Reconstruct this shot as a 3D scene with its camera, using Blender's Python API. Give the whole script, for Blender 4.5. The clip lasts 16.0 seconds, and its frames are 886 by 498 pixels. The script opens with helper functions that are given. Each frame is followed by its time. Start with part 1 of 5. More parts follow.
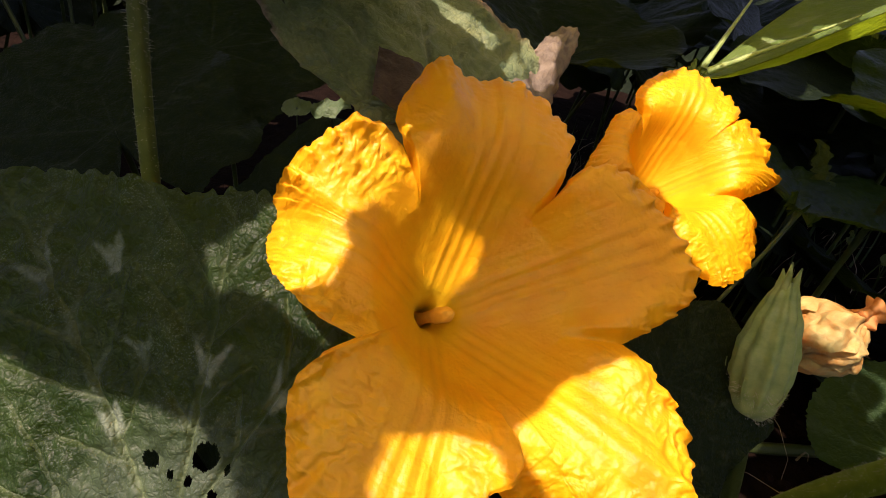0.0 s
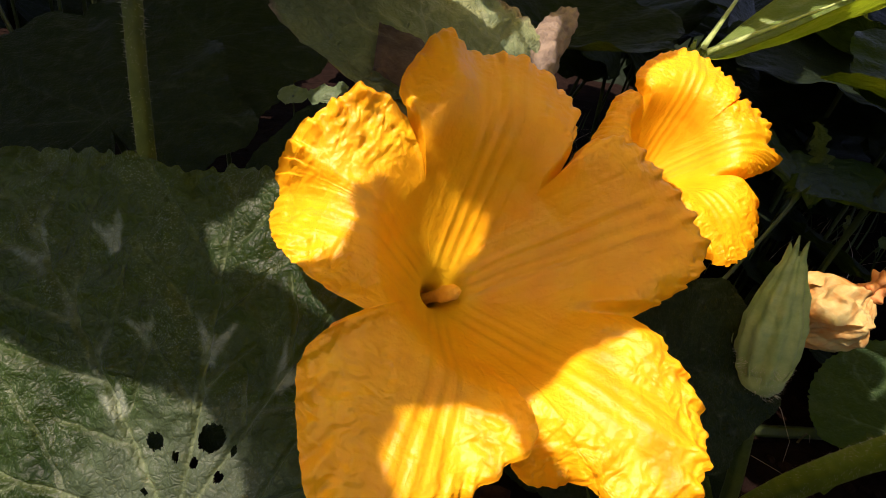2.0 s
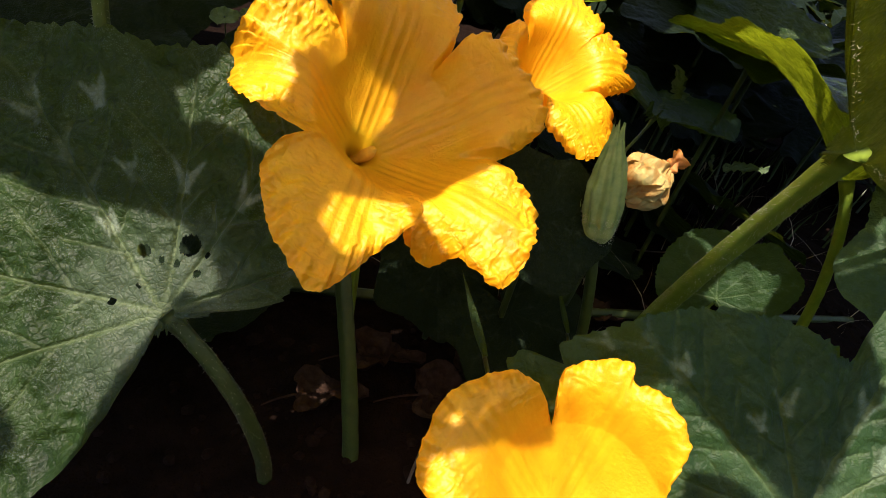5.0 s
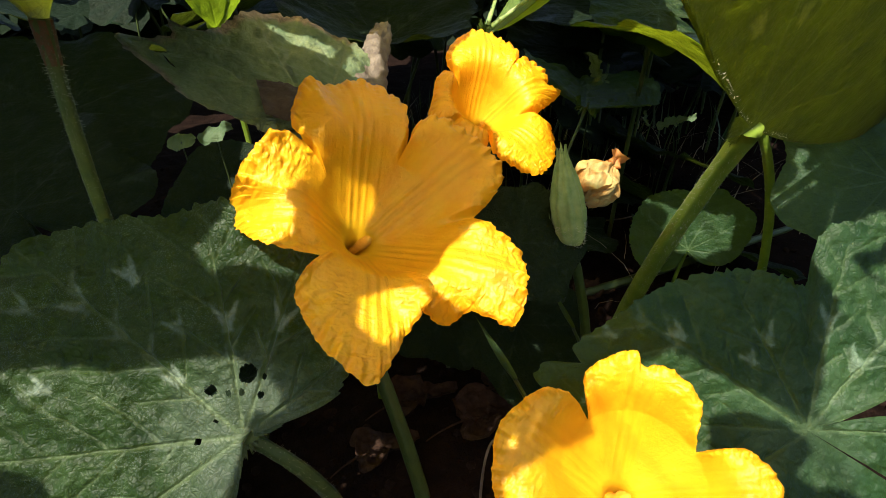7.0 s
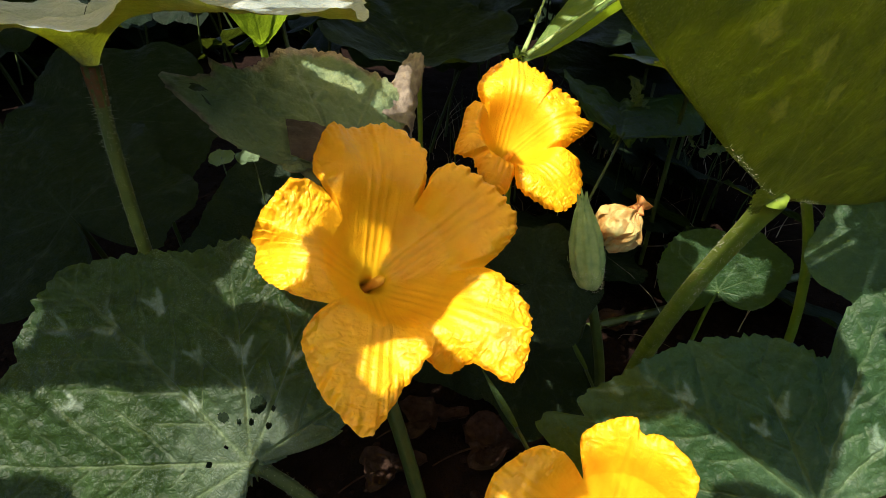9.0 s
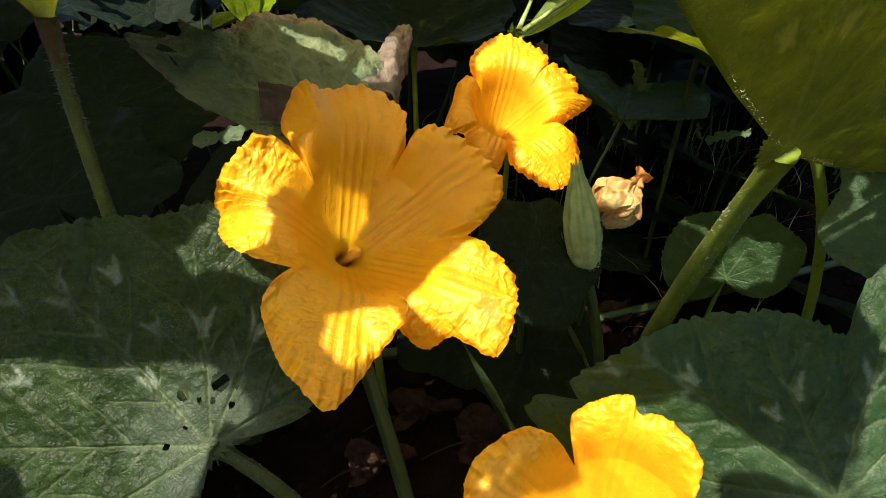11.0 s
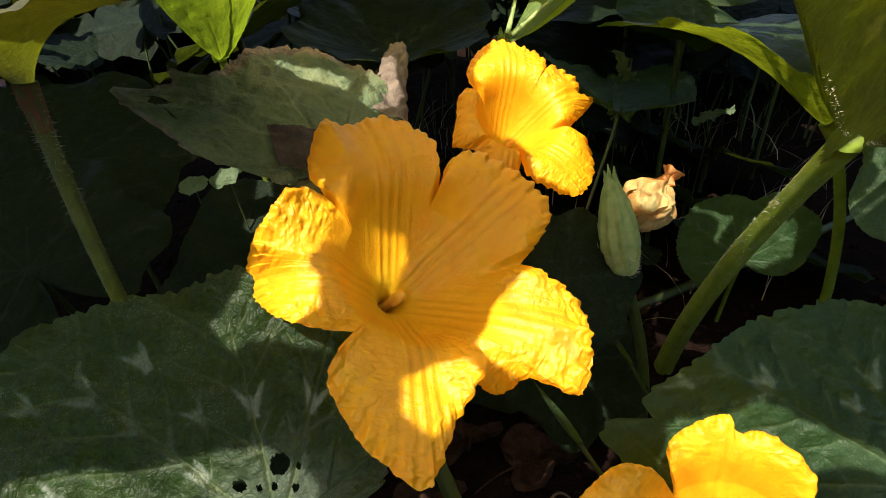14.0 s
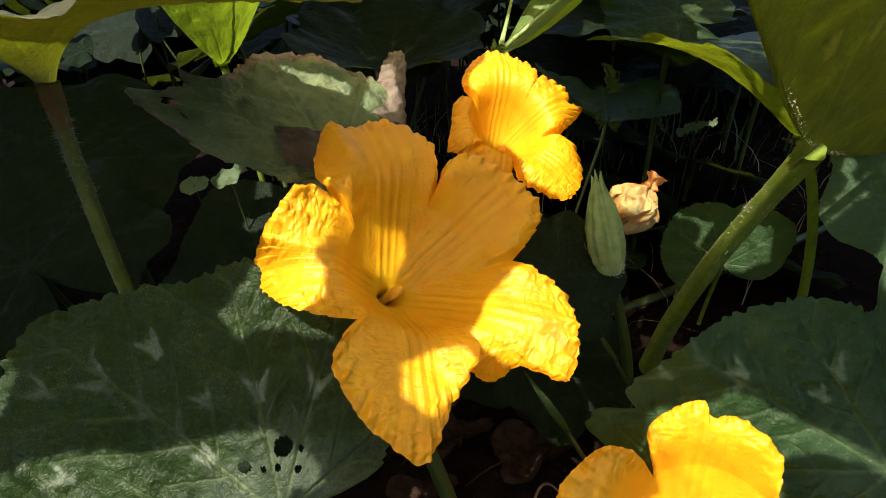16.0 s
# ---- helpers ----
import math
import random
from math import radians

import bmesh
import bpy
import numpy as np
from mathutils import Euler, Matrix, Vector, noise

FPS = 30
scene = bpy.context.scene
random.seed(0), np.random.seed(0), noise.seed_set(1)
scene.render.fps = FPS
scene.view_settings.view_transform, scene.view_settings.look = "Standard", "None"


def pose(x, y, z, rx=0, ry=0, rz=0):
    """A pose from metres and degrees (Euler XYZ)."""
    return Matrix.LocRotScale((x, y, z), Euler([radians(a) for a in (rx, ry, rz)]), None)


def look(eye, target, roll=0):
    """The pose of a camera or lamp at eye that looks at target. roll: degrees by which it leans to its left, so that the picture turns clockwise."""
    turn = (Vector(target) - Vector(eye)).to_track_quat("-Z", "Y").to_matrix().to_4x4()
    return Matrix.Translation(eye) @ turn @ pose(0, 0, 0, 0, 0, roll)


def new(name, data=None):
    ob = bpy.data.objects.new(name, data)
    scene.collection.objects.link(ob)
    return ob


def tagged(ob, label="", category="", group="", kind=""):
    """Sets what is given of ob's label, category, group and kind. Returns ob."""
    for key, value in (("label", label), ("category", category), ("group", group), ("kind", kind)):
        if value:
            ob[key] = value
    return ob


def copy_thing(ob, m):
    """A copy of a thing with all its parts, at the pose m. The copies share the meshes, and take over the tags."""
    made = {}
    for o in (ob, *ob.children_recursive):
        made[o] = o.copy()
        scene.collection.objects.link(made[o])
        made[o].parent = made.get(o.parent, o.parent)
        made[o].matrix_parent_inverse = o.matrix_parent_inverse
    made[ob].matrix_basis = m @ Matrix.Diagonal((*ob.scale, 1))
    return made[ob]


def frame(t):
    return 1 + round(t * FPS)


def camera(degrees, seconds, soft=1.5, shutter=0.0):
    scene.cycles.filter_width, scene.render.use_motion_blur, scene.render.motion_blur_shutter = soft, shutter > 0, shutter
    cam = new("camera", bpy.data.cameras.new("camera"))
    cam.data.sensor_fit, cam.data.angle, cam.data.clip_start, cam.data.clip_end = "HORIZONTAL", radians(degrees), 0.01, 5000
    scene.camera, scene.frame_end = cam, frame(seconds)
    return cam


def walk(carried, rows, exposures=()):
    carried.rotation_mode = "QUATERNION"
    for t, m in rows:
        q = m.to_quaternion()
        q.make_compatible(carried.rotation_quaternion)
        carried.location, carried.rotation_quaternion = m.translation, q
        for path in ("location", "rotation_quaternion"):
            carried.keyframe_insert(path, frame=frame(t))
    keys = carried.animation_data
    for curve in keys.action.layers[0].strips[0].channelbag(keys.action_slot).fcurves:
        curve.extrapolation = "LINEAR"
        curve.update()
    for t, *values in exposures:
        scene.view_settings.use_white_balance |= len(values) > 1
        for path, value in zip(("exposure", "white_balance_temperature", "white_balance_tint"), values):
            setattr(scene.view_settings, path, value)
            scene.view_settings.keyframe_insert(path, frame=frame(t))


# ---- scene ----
cam = camera(86.0, 16.0, 0.75)
PATH = [
    (0, (0.0178, 0.0055, 0.3026), (0.0214, 0.1781, 0.2015), 10.9),
    (0.5, (0.0164, 0.0123, 0.2906), (0.0274, 0.1860, 0.1920), 11.8),
    (1, (0.0160, 0.0081, 0.2927), (0.0185, 0.1806, 0.1915), 9.6),
    (1.5, (0.0169, 0.0056, 0.2958), (0.0228, 0.1776, 0.1940), 9.9),
    (2, (0.0154, 0.0038, 0.2944), (0.0211, 0.1757, 0.1923), 10.4),
    (2.5, (0.0133, 0.0018, 0.2959), (0.0177, 0.1743, 0.1948), 10.1),
    (3, (0.0132, -0.0075, 0.3005), (0.0121, 0.1670, 0.2027), 9.8),
    (3.5, (0.0128, -0.0121, 0.3032), (0.0135, 0.1625, 0.2056), 10.0),
    (4, (0.0212, -0.0336, 0.3003), (0.0295, 0.1296, 0.1849), 14.2),
    (4.5, (0.0356, -0.0655, 0.2983), (0.0638, 0.1023, 0.1933), 16.3),
    (4.7, (0.0326, -0.0719, 0.2868), (0.0657, 0.0922, 0.1773), 16.5),
    (6.8, (0.0058, -0.0938, 0.3286), (0.0517, 0.0708, 0.2247), 0.3),
    (7, (0.0065, -0.0918, 0.3317), (0.0516, 0.0716, 0.2256), -1.1),
    (7.5, (0.0030, -0.0920, 0.3389), (0.0469, 0.0717, 0.2328), -0.9),
    (8, (-0.0005, -0.0886, 0.3420), (0.0421, 0.0751, 0.2353), -0.8),
    (8.5, (0.0057, -0.0818, 0.3436), (0.0402, 0.0836, 0.2365), 0.5),
    (9, (0.0251, -0.0841, 0.3602), (0.0540, 0.0816, 0.2520), -0.4),
    (9.2, (0.0281, -0.0880, 0.3623), (0.0549, 0.0784, 0.2546), -1.6),
    (11.3, (0.0414, -0.0774, 0.3283), (0.0672, 0.0908, 0.2231), -1.0),
    (11.5, (0.0342, -0.0663, 0.3293), (0.0637, 0.0964, 0.2167), 0.1),
    (12, (0.0250, -0.0580, 0.3241), (0.0522, 0.1052, 0.2118), -0.5),
    (12.5, (0.0206, -0.0527, 0.3210), (0.0502, 0.1106, 0.2093), -1.6),
    (13, (0.0193, -0.0480, 0.3272), (0.0524, 0.1169, 0.2191), -4.9),
    (13.5, (0.0102, -0.0509, 0.3350), (0.0476, 0.1149, 0.2295), -5.0),
    (14, (0.0072, -0.0484, 0.3384), (0.0447, 0.1172, 0.2327), -6.4),
    (14.5, (0.0053, -0.0542, 0.3359), (0.0449, 0.1106, 0.2297), -6.0),
    (15, (-0.0020, -0.0624, 0.3398), (0.0380, 0.1027, 0.2341), -5.7),
    (15.5, (-0.0045, -0.0662, 0.3370), (0.0372, 0.0991, 0.2324), -5.2),
    (16, (-0.0005, -0.0623, 0.3412), (0.0419, 0.1037, 0.2380), -4.9),
]
walk(cam, [(t, look(eye, target, roll)) for t, eye, target, roll in PATH],
     exposures=((0, 1.20, 7150, 43), (3.5, 1.13, 7000, 38), (6.8, 1.46, 6450, 18), (9.2, 1.42, 6450, 19), (11.5, 1.36, 6600, 27), (16, 1.36, 6600, 25)))

# ---- light ----
SUN = Vector((-0.332, -0.332, 0.883)).normalized()
world = bpy.data.worlds.new("sky")
scene.world = world
world.use_nodes = True
wn = world.node_tree
sky = wn.nodes.new("ShaderNodeTexSky")
sky.sky_type, sky.sun_disc = "NISHITA", False
sky.sun_elevation = math.asin(SUN.z)
sky.sun_rotation = math.atan2(SUN.x, SUN.y)
wn.links.new(sky.outputs[0], wn.nodes["Background"].inputs[0])
wn.nodes["Background"].inputs[1].default_value = 0.12
lamp = bpy.data.lights.new("sun", "SUN")
lamp.energy, lamp.angle, lamp.color = 5.0, radians(0.55), (1.0, 0.93, 0.80)
sun = new("sun", lamp)
sun.matrix_world = look(SUN * 5, (0, 0, 0))
scene.view_settings.exposure = 1.1

# ---- materials ----


def node(nt, kind, links=None, **values):
    n = nt.nodes.new(kind)
    for key, value in values.items():
        if key.startswith("_"):
            continue
        n.inputs[key.replace("_", " ")].default_value = value
    for key, src in (links or {}).items():
        nt.links.new(src, n.inputs[key])
    return n


def fresh(name):
    m = bpy.data.materials.new(name)
    m.use_nodes = True
    nt = m.node_tree
    nt.nodes.clear()
    return m, nt, nt.nodes.new("ShaderNodeOutputMaterial")


def mix(nt, a, b, fac):
    n = nt.nodes.new("ShaderNodeMix")
    n.data_type = "RGBA"
    for i, v in ((0, fac), (6, a), (7, b)):
        if isinstance(v, (tuple, float, int)):
            n.inputs[i].default_value = (*v, 1) if isinstance(v, tuple) else v
        else:
            nt.links.new(v, n.inputs[i])
    return n.outputs[2]


def remap(nt, src, lo, hi, a=0.0, b=1.0):
    n = node(nt, "ShaderNodeMapRange", {"Value": src})
    n.inputs[1].default_value, n.inputs[2].default_value = lo, hi
    n.inputs[3].default_value, n.inputs[4].default_value = a, b
    return n.outputs[0]


def attr(nt, name):
    n = nt.nodes.new("ShaderNodeAttribute")
    n.attribute_name = name
    return n.outputs["Fac"]


def grain(nt, scale, detail=4.0, rough=0.6):
    co = nt.nodes.new("ShaderNodeTexCoord")
    n = node(nt, "ShaderNodeTexNoise", {"Vector": co.outputs["Object"]}, Scale=scale, Detail=detail, Roughness=rough)
    return n.outputs["Fac"]


def bump(nt, height, strength, distance):
    return node(nt, "ShaderNodeBump", {"Height": height}, Strength=strength, Distance=distance).outputs[0]


def bump_on(nt, normal, height, strength, distance):
    return node(nt, "ShaderNodeBump", {"Height": height, "Normal": normal}, Strength=strength, Distance=distance).outputs[0]


def times(nt, a, b):
    n = nt.nodes.new("ShaderNodeMath")
    n.operation = "MULTIPLY"
    for i, v in enumerate((a, b)):
        if isinstance(v, (int, float)):
            n.inputs[i].default_value = v
        else:
            nt.links.new(v, n.inputs[i])
    return n.outputs[0]


def leaf_material(name, dark, light, vein, silver, glow, thin=0.3, rough=0.5, dry=(0.20, 0.13, 0.07), depth=1.0, gloss=0.22, sheen=0.0, hairy=0.30):
    m, nt, out = fresh(name)
    blotch = remap(nt, grain(nt, 38), 0.35, 0.68)
    fine = grain(nt, 420, 5)
    col = mix(nt, dark, light, blotch)
    col = mix(nt, col, silver, attr(nt, "silver"))
    veined = nt.nodes.new("ShaderNodeMath")
    veined.operation = "MULTIPLY"
    veined.inputs[1].default_value = 0.36
    nt.links.new(attr(nt, "vein"), veined.inputs[0])
    col = mix(nt, col, vein, veined.outputs[0])
    col = mix(nt, col, mix(nt, dry, (0.34, 0.27, 0.18), remap(nt, grain(nt, 120), 0.35, 0.65)), attr(nt, "dry"))
    hair = times(nt, remap(nt, grain(nt, 1500, 2, 0.5), 0.54, 0.64), remap(nt, grain(nt, 55, 3), 0.38, 0.7, 0.03, hairy))
    col = mix(nt, col, tuple(0.5 * a + 0.5 * b for a, b in zip(silver, (0.42, 0.53, 0.30))), hair)
    quilt = grain(nt, 90, 2, 0.5)
    place = nt.nodes.new("ShaderNodeTexCoord").outputs["Object"]
    wobble = node(nt, "ShaderNodeVectorMath", {0: node(nt, "ShaderNodeTexNoise", {"Vector": place}, Scale=150.0, Detail=2.0).outputs["Color"]})
    wobble.operation = "SCALE"
    wobble.inputs["Scale"].default_value = 0.006
    shifted = node(nt, "ShaderNodeVectorMath", {0: place, 1: wobble.outputs[0]})
    shifted.operation = "ADD"
    cells = node(nt, "ShaderNodeTexVoronoi", {"Vector": shifted.outputs[0]}, Scale=330.0)
    cells.feature = "DISTANCE_TO_EDGE"
    puff = remap(nt, cells.outputs["Distance"], 0.0, 0.22)
    col = mix(nt, col, tuple(0.55 * c for c in dark), times(nt, remap(nt, puff, 0.5, 0.0), 0.30))
    relief = bump_on(nt, bump(nt, quilt, 0.7 * depth, 0.0045), puff, 0.5 * depth, 0.0007)
    relief = bump_on(nt, relief, fine, 0.45 * depth, 0.0008)
    relief = bump_on(nt, relief, grain(nt, 1300, 2), 0.6 * depth, 0.0004)
    skin = node(nt, "ShaderNodeBsdfPrincipled", {"Base Color": col, "Normal": relief}, Roughness=rough)
    skin.inputs["Sheen Weight"].default_value = sheen
    skin.inputs["Sheen Roughness"].default_value = 0.35
    skin.inputs["Specular IOR Level"].default_value = gloss
    glowing = mix(nt, glow, tuple(0.55 * c for c in glow), blotch)
    glowing = mix(nt, glowing, dry, attr(nt, "dry"))
    trans = node(nt, "ShaderNodeBsdfTranslucent", {"Color": glowing, "Normal": relief})
    both = node(nt, "ShaderNodeMixShader", Fac=thin)
    nt.links.new(skin.outputs[0], both.inputs[1])
    nt.links.new(trans.outputs[0], both.inputs[2])
    nt.links.new(both.outputs[0], out.inputs[0])
    return m


def petal_material(name, deep, bright, throat, thin=0.42):
    m, nt, out = fresh(name)
    col = mix(nt, deep, bright, remap(nt, grain(nt, 60), 0.3, 0.7))
    col = mix(nt, col, throat, attr(nt, "throat"))
    col = mix(nt, col, tuple(0.72 * c for c in deep), attr(nt, "vein"))
    across, along = attr(nt, "across"), attr(nt, "along")
    place = nt.nodes.new("ShaderNodeCombineXYZ")
    nt.links.new(times(nt, across, 0.10), place.inputs[0])
    nt.links.new(times(nt, along, 0.17), place.inputs[1])
    nt.links.new(attr(nt, "which"), place.inputs[2])
    fold = node(nt, "ShaderNodeTexNoise", {"Vector": place.outputs[0]}, Scale=1.0, Detail=1.6, Roughness=0.5, Distortion=0.9).outputs["Fac"]
    place2 = nt.nodes.new("ShaderNodeCombineXYZ")
    nt.links.new(times(nt, across, 0.42), place2.inputs[0])
    nt.links.new(times(nt, along, 0.03), place2.inputs[1])
    nt.links.new(attr(nt, "which"), place2.inputs[2])
    nerve = node(nt, "ShaderNodeTexNoise", {"Vector": place2.outputs[0]}, Scale=1.0, Detail=1.0, Roughness=0.5, Distortion=0.2).outputs["Fac"]
    wrinkle = times(nt, remap(nt, fold, 0.3, 0.72), attr(nt, "crinkle"))
    relief = bump(nt, wrinkle, 0.65, 0.0030)
    relief = bump_on(nt, relief, nerve, 0.22, 0.0012)
    relief = bump_on(nt, relief, grain(nt, 520, 5), 0.5, 0.0008)
    skin = node(nt, "ShaderNodeBsdfPrincipled", {"Base Color": col, "Normal": relief}, Roughness=0.42)
    skin.inputs["Specular IOR Level"].default_value = 0.5
    trans = node(nt, "ShaderNodeBsdfTranslucent", {"Color": col, "Normal": relief})
    both = node(nt, "ShaderNodeMixShader", Fac=thin)
    nt.links.new(skin.outputs[0], both.inputs[1])
    nt.links.new(trans.outputs[0], both.inputs[2])
    nt.links.new(both.outputs[0], out.inputs[0])
    return m


def plain_material(name, a, b, scale=60, rough=0.6, relief=0.4, depth=0.001, thin=0.0, fine=500, gloss=0.35):
    m, nt, out = fresh(name)
    col = mix(nt, a, b, remap(nt, grain(nt, scale), 0.32, 0.68))
    normal = bump(nt, grain(nt, fine, 6), relief, depth)
    skin = node(nt, "ShaderNodeBsdfPrincipled", {"Base Color": col, "Normal": normal}, Roughness=rough)
    skin.inputs["Specular IOR Level"].default_value = gloss
    last = skin.outputs[0]
    if thin:
        trans = node(nt, "ShaderNodeBsdfTranslucent", {"Color": col, "Normal": normal})
        both = node(nt, "ShaderNodeMixShader", Fac=thin)
        nt.links.new(last, both.inputs[1])
        nt.links.new(trans.outputs[0], both.inputs[2])
        last = both.outputs[0]
    nt.links.new(last, out.inputs[0])
    return m


LEAF = leaf_material("leaf_green", (0.0050, 0.0185, 0.0045), (0.022, 0.048, 0.012), (0.15, 0.21, 0.09), (0.15, 0.20, 0.14), (0.30, 0.40, 0.012), rough=0.42, gloss=0.14, depth=0.8, hairy=0.36)
# brighter copy of LEAF; light missing on these leaves is put into it
LEAF_LIT = leaf_material("leaf_green_lit", (0.011, 0.038, 0.012), (0.027, 0.064, 0.019), (0.13, 0.20, 0.08), (0.13, 0.20, 0.12), (0.30, 0.40, 0.012), rough=0.45, gloss=0.15, depth=0.6, hairy=0.14)
# pale copy of the leaf green; sunlight on the shreds is in the colour
LEAF_PALE = leaf_material("leaf_sunlit_pale", (0.055, 0.10, 0.045), (0.10, 0.16, 0.07), (0.25, 0.30, 0.18), (0.24, 0.30, 0.22), (0.36, 0.40, 0.008), 0.32)
# pale copy of the leaf colour; the sun's glare on top is painted in
LEAF_GLARE = leaf_material("leaf_glare_top", (0.15, 0.20, 0.19), (0.29, 0.34, 0.32), (0.34, 0.38, 0.31), (0.38, 0.43, 0.41), (0.125, 0.16, 0.004), 0.35, depth=0.5)
LEAF_BACKLIT = leaf_material("leaf_backlit", (0.02, 0.042, 0.008), (0.035, 0.065, 0.012), (0.12, 0.16, 0.04), (0.30, 0.30, 0.05), (0.115, 0.155, 0.003), 0.5, depth=0.45)
# for the unseen screens; passes warm light that fills the petals' shade
LEAF_SCREEN = leaf_material("leaf_screen_fill", (0.05, 0.09, 0.02), (0.08, 0.13, 0.03), (0.2, 0.26, 0.1), (0.2, 0.25, 0.12), (0.97, 0.82, 0.32), 0.90)
# near-black copy of the leaf green; deep shade is put into the colour
LEAF_SHADED = leaf_material("leaf_green_shaded", (0.0032, 0.0085, 0.0036), (0.0075, 0.016, 0.007), (0.026, 0.042, 0.024), (0.032, 0.048, 0.034), (0.09, 0.13, 0.01), 0.2, gloss=0.05, hairy=0.12)
LEAF_YOUNG = leaf_material("leaf_young", (0.07, 0.13, 0.03), (0.11, 0.19, 0.04), (0.25, 0.32, 0.14), (0.2, 0.28, 0.14), (0.27, 0.42, 0.015), 0.42, depth=0.5)
LEAF_OLD = leaf_material("leaf_faded", (0.070, 0.120, 0.060), (0.17, 0.215, 0.095), (0.26, 0.30, 0.17), (0.19, 0.24, 0.15), (0.16, 0.22, 0.03), 0.25, 0.6, (0.085, 0.062, 0.043), 0.9)
DRIED = plain_material("dried_leaf", (0.075, 0.058, 0.040), (0.17, 0.145, 0.105), 90, 0.75, 0.7, 0.002, 0.15)
# one stalk green in three strengths, with sun and shade put into the colour
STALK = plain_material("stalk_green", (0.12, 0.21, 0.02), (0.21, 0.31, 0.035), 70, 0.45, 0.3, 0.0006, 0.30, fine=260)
STALK_DIM = plain_material("stalk_green_dim", (0.06, 0.095, 0.017), (0.11, 0.15, 0.03), 90, 0.5, 0.4)
STALK_SHADED = plain_material("stalk_green_shaded", (0.024, 0.043, 0.008), (0.046, 0.072, 0.015), 70, 0.5, 0.4)
STAIN = plain_material("stalk_rust", (0.20, 0.075, 0.025), (0.10, 0.09, 0.025), 420, 0.6, 0.6, 0.001)
BRISTLE = plain_material("bristle", (0.45, 0.48, 0.36), (0.6, 0.6, 0.45), 70, 0.5, 0.1, 0.0005, 0.3)
PETAL = petal_material("petal_yellow", (0.96, 0.43, 0.003), (0.99, 0.54, 0.008), (0.90, 0.56, 0.012), 0.46)
STAMEN = plain_material("stamen_orange", (0.80, 0.42, 0.02), (0.9, 0.52, 0.05), 200, 0.7, 0.6, 0.001)
BUD = plain_material("bud_green", (0.15, 0.25, 0.075), (0.26, 0.36, 0.13), 120, 0.55, 0.4, 0.001, 0.1)
WILT = plain_material("wilted_petal", (0.46, 0.19, 0.03), (0.46, 0.42, 0.16), 95, 0.65, 0.5, 0.0015, 0.25)
# soil and clods far darker than dry earth: the shade is in the colour
SOIL_SHADED = plain_material("soil", (0.0045, 0.0027, 0.0018), (0.012, 0.0068, 0.0045), 45, 0.9, 1.0, 0.006, fine=160, gloss=0.03)
CLOD_SHADED = plain_material("clod_shaded", (0.007, 0.004, 0.003), (0.020, 0.012, 0.008), 90, 0.9, 0.9, 0.003, fine=260, gloss=0.03)
STRAW = plain_material("straw", (0.30, 0.24, 0.14), (0.45, 0.38, 0.25), 90, 0.6, 0.3, 0.001)
GRASS = plain_material("grass_blade", (0.022, 0.045, 0.010), (0.05, 0.085, 0.02), 40, 0.5, 0.3, 0.001, 0.25)

# ---- mesh helpers ----


def mesh_object(name, verts, faces, material, parent=None, label="", attrs=None, smooth=True):
    me = bpy.data.meshes.new(name)
    me.from_pydata([tuple(v) for v in verts], [], faces)
    if smooth:
        me.polygons.foreach_set("use_smooth", [True] * len(me.polygons))
    for key, values in (attrs or {}).items():
        layer = me.attributes.new(key, "FLOAT", "POINT")
        layer.data.foreach_set("value", np.asarray(values, dtype=np.float32))
    me.materials.append(material)
    me.update()
    ob = new(name, me)
    if parent is not None:
        ob.parent = parent
    if label:
        tagged(ob, label)
    return ob


def grid_faces(nu, nv, around=False, keep=None):
    faces = []
    for i in range(nu if around else nu - 1):
        j = (i + 1) % nu
        for k in range(nv - 1):
            quad = (i * nv + k, j * nv + k, j * nv + k + 1, i * nv + k + 1)
            if keep is None or all(keep[q] for q in quad):
                faces.append(quad)
    return faces


def frame_of(origin, normal, up):
    n = Vector(normal).normalized()
    y = Vector(up)
    y = (y - y.dot(n) * n).normalized()
    x = y.cross(n)
    m = Matrix((x, y, n)).transposed().to_4x4()
    m.translation = Vector(origin)
    return m


def fbm(x, y, z, scale, octaves=3):
    return noise.fractal(Vector((x * scale, y * scale, z * scale)), 1.0, 2.0, octaves)


def smooth(a, b, x):
    t = min(1.0, max(0.0, (x - a) / (b - a)))
    return t * t * (3 - 2 * t)


def bezier(points, t):
    pts = [Vector(p) for p in points]
    while len(pts) > 1:
        pts = [a.lerp(b, t) for a, b in zip(pts, pts[1:])]
    return pts[0]


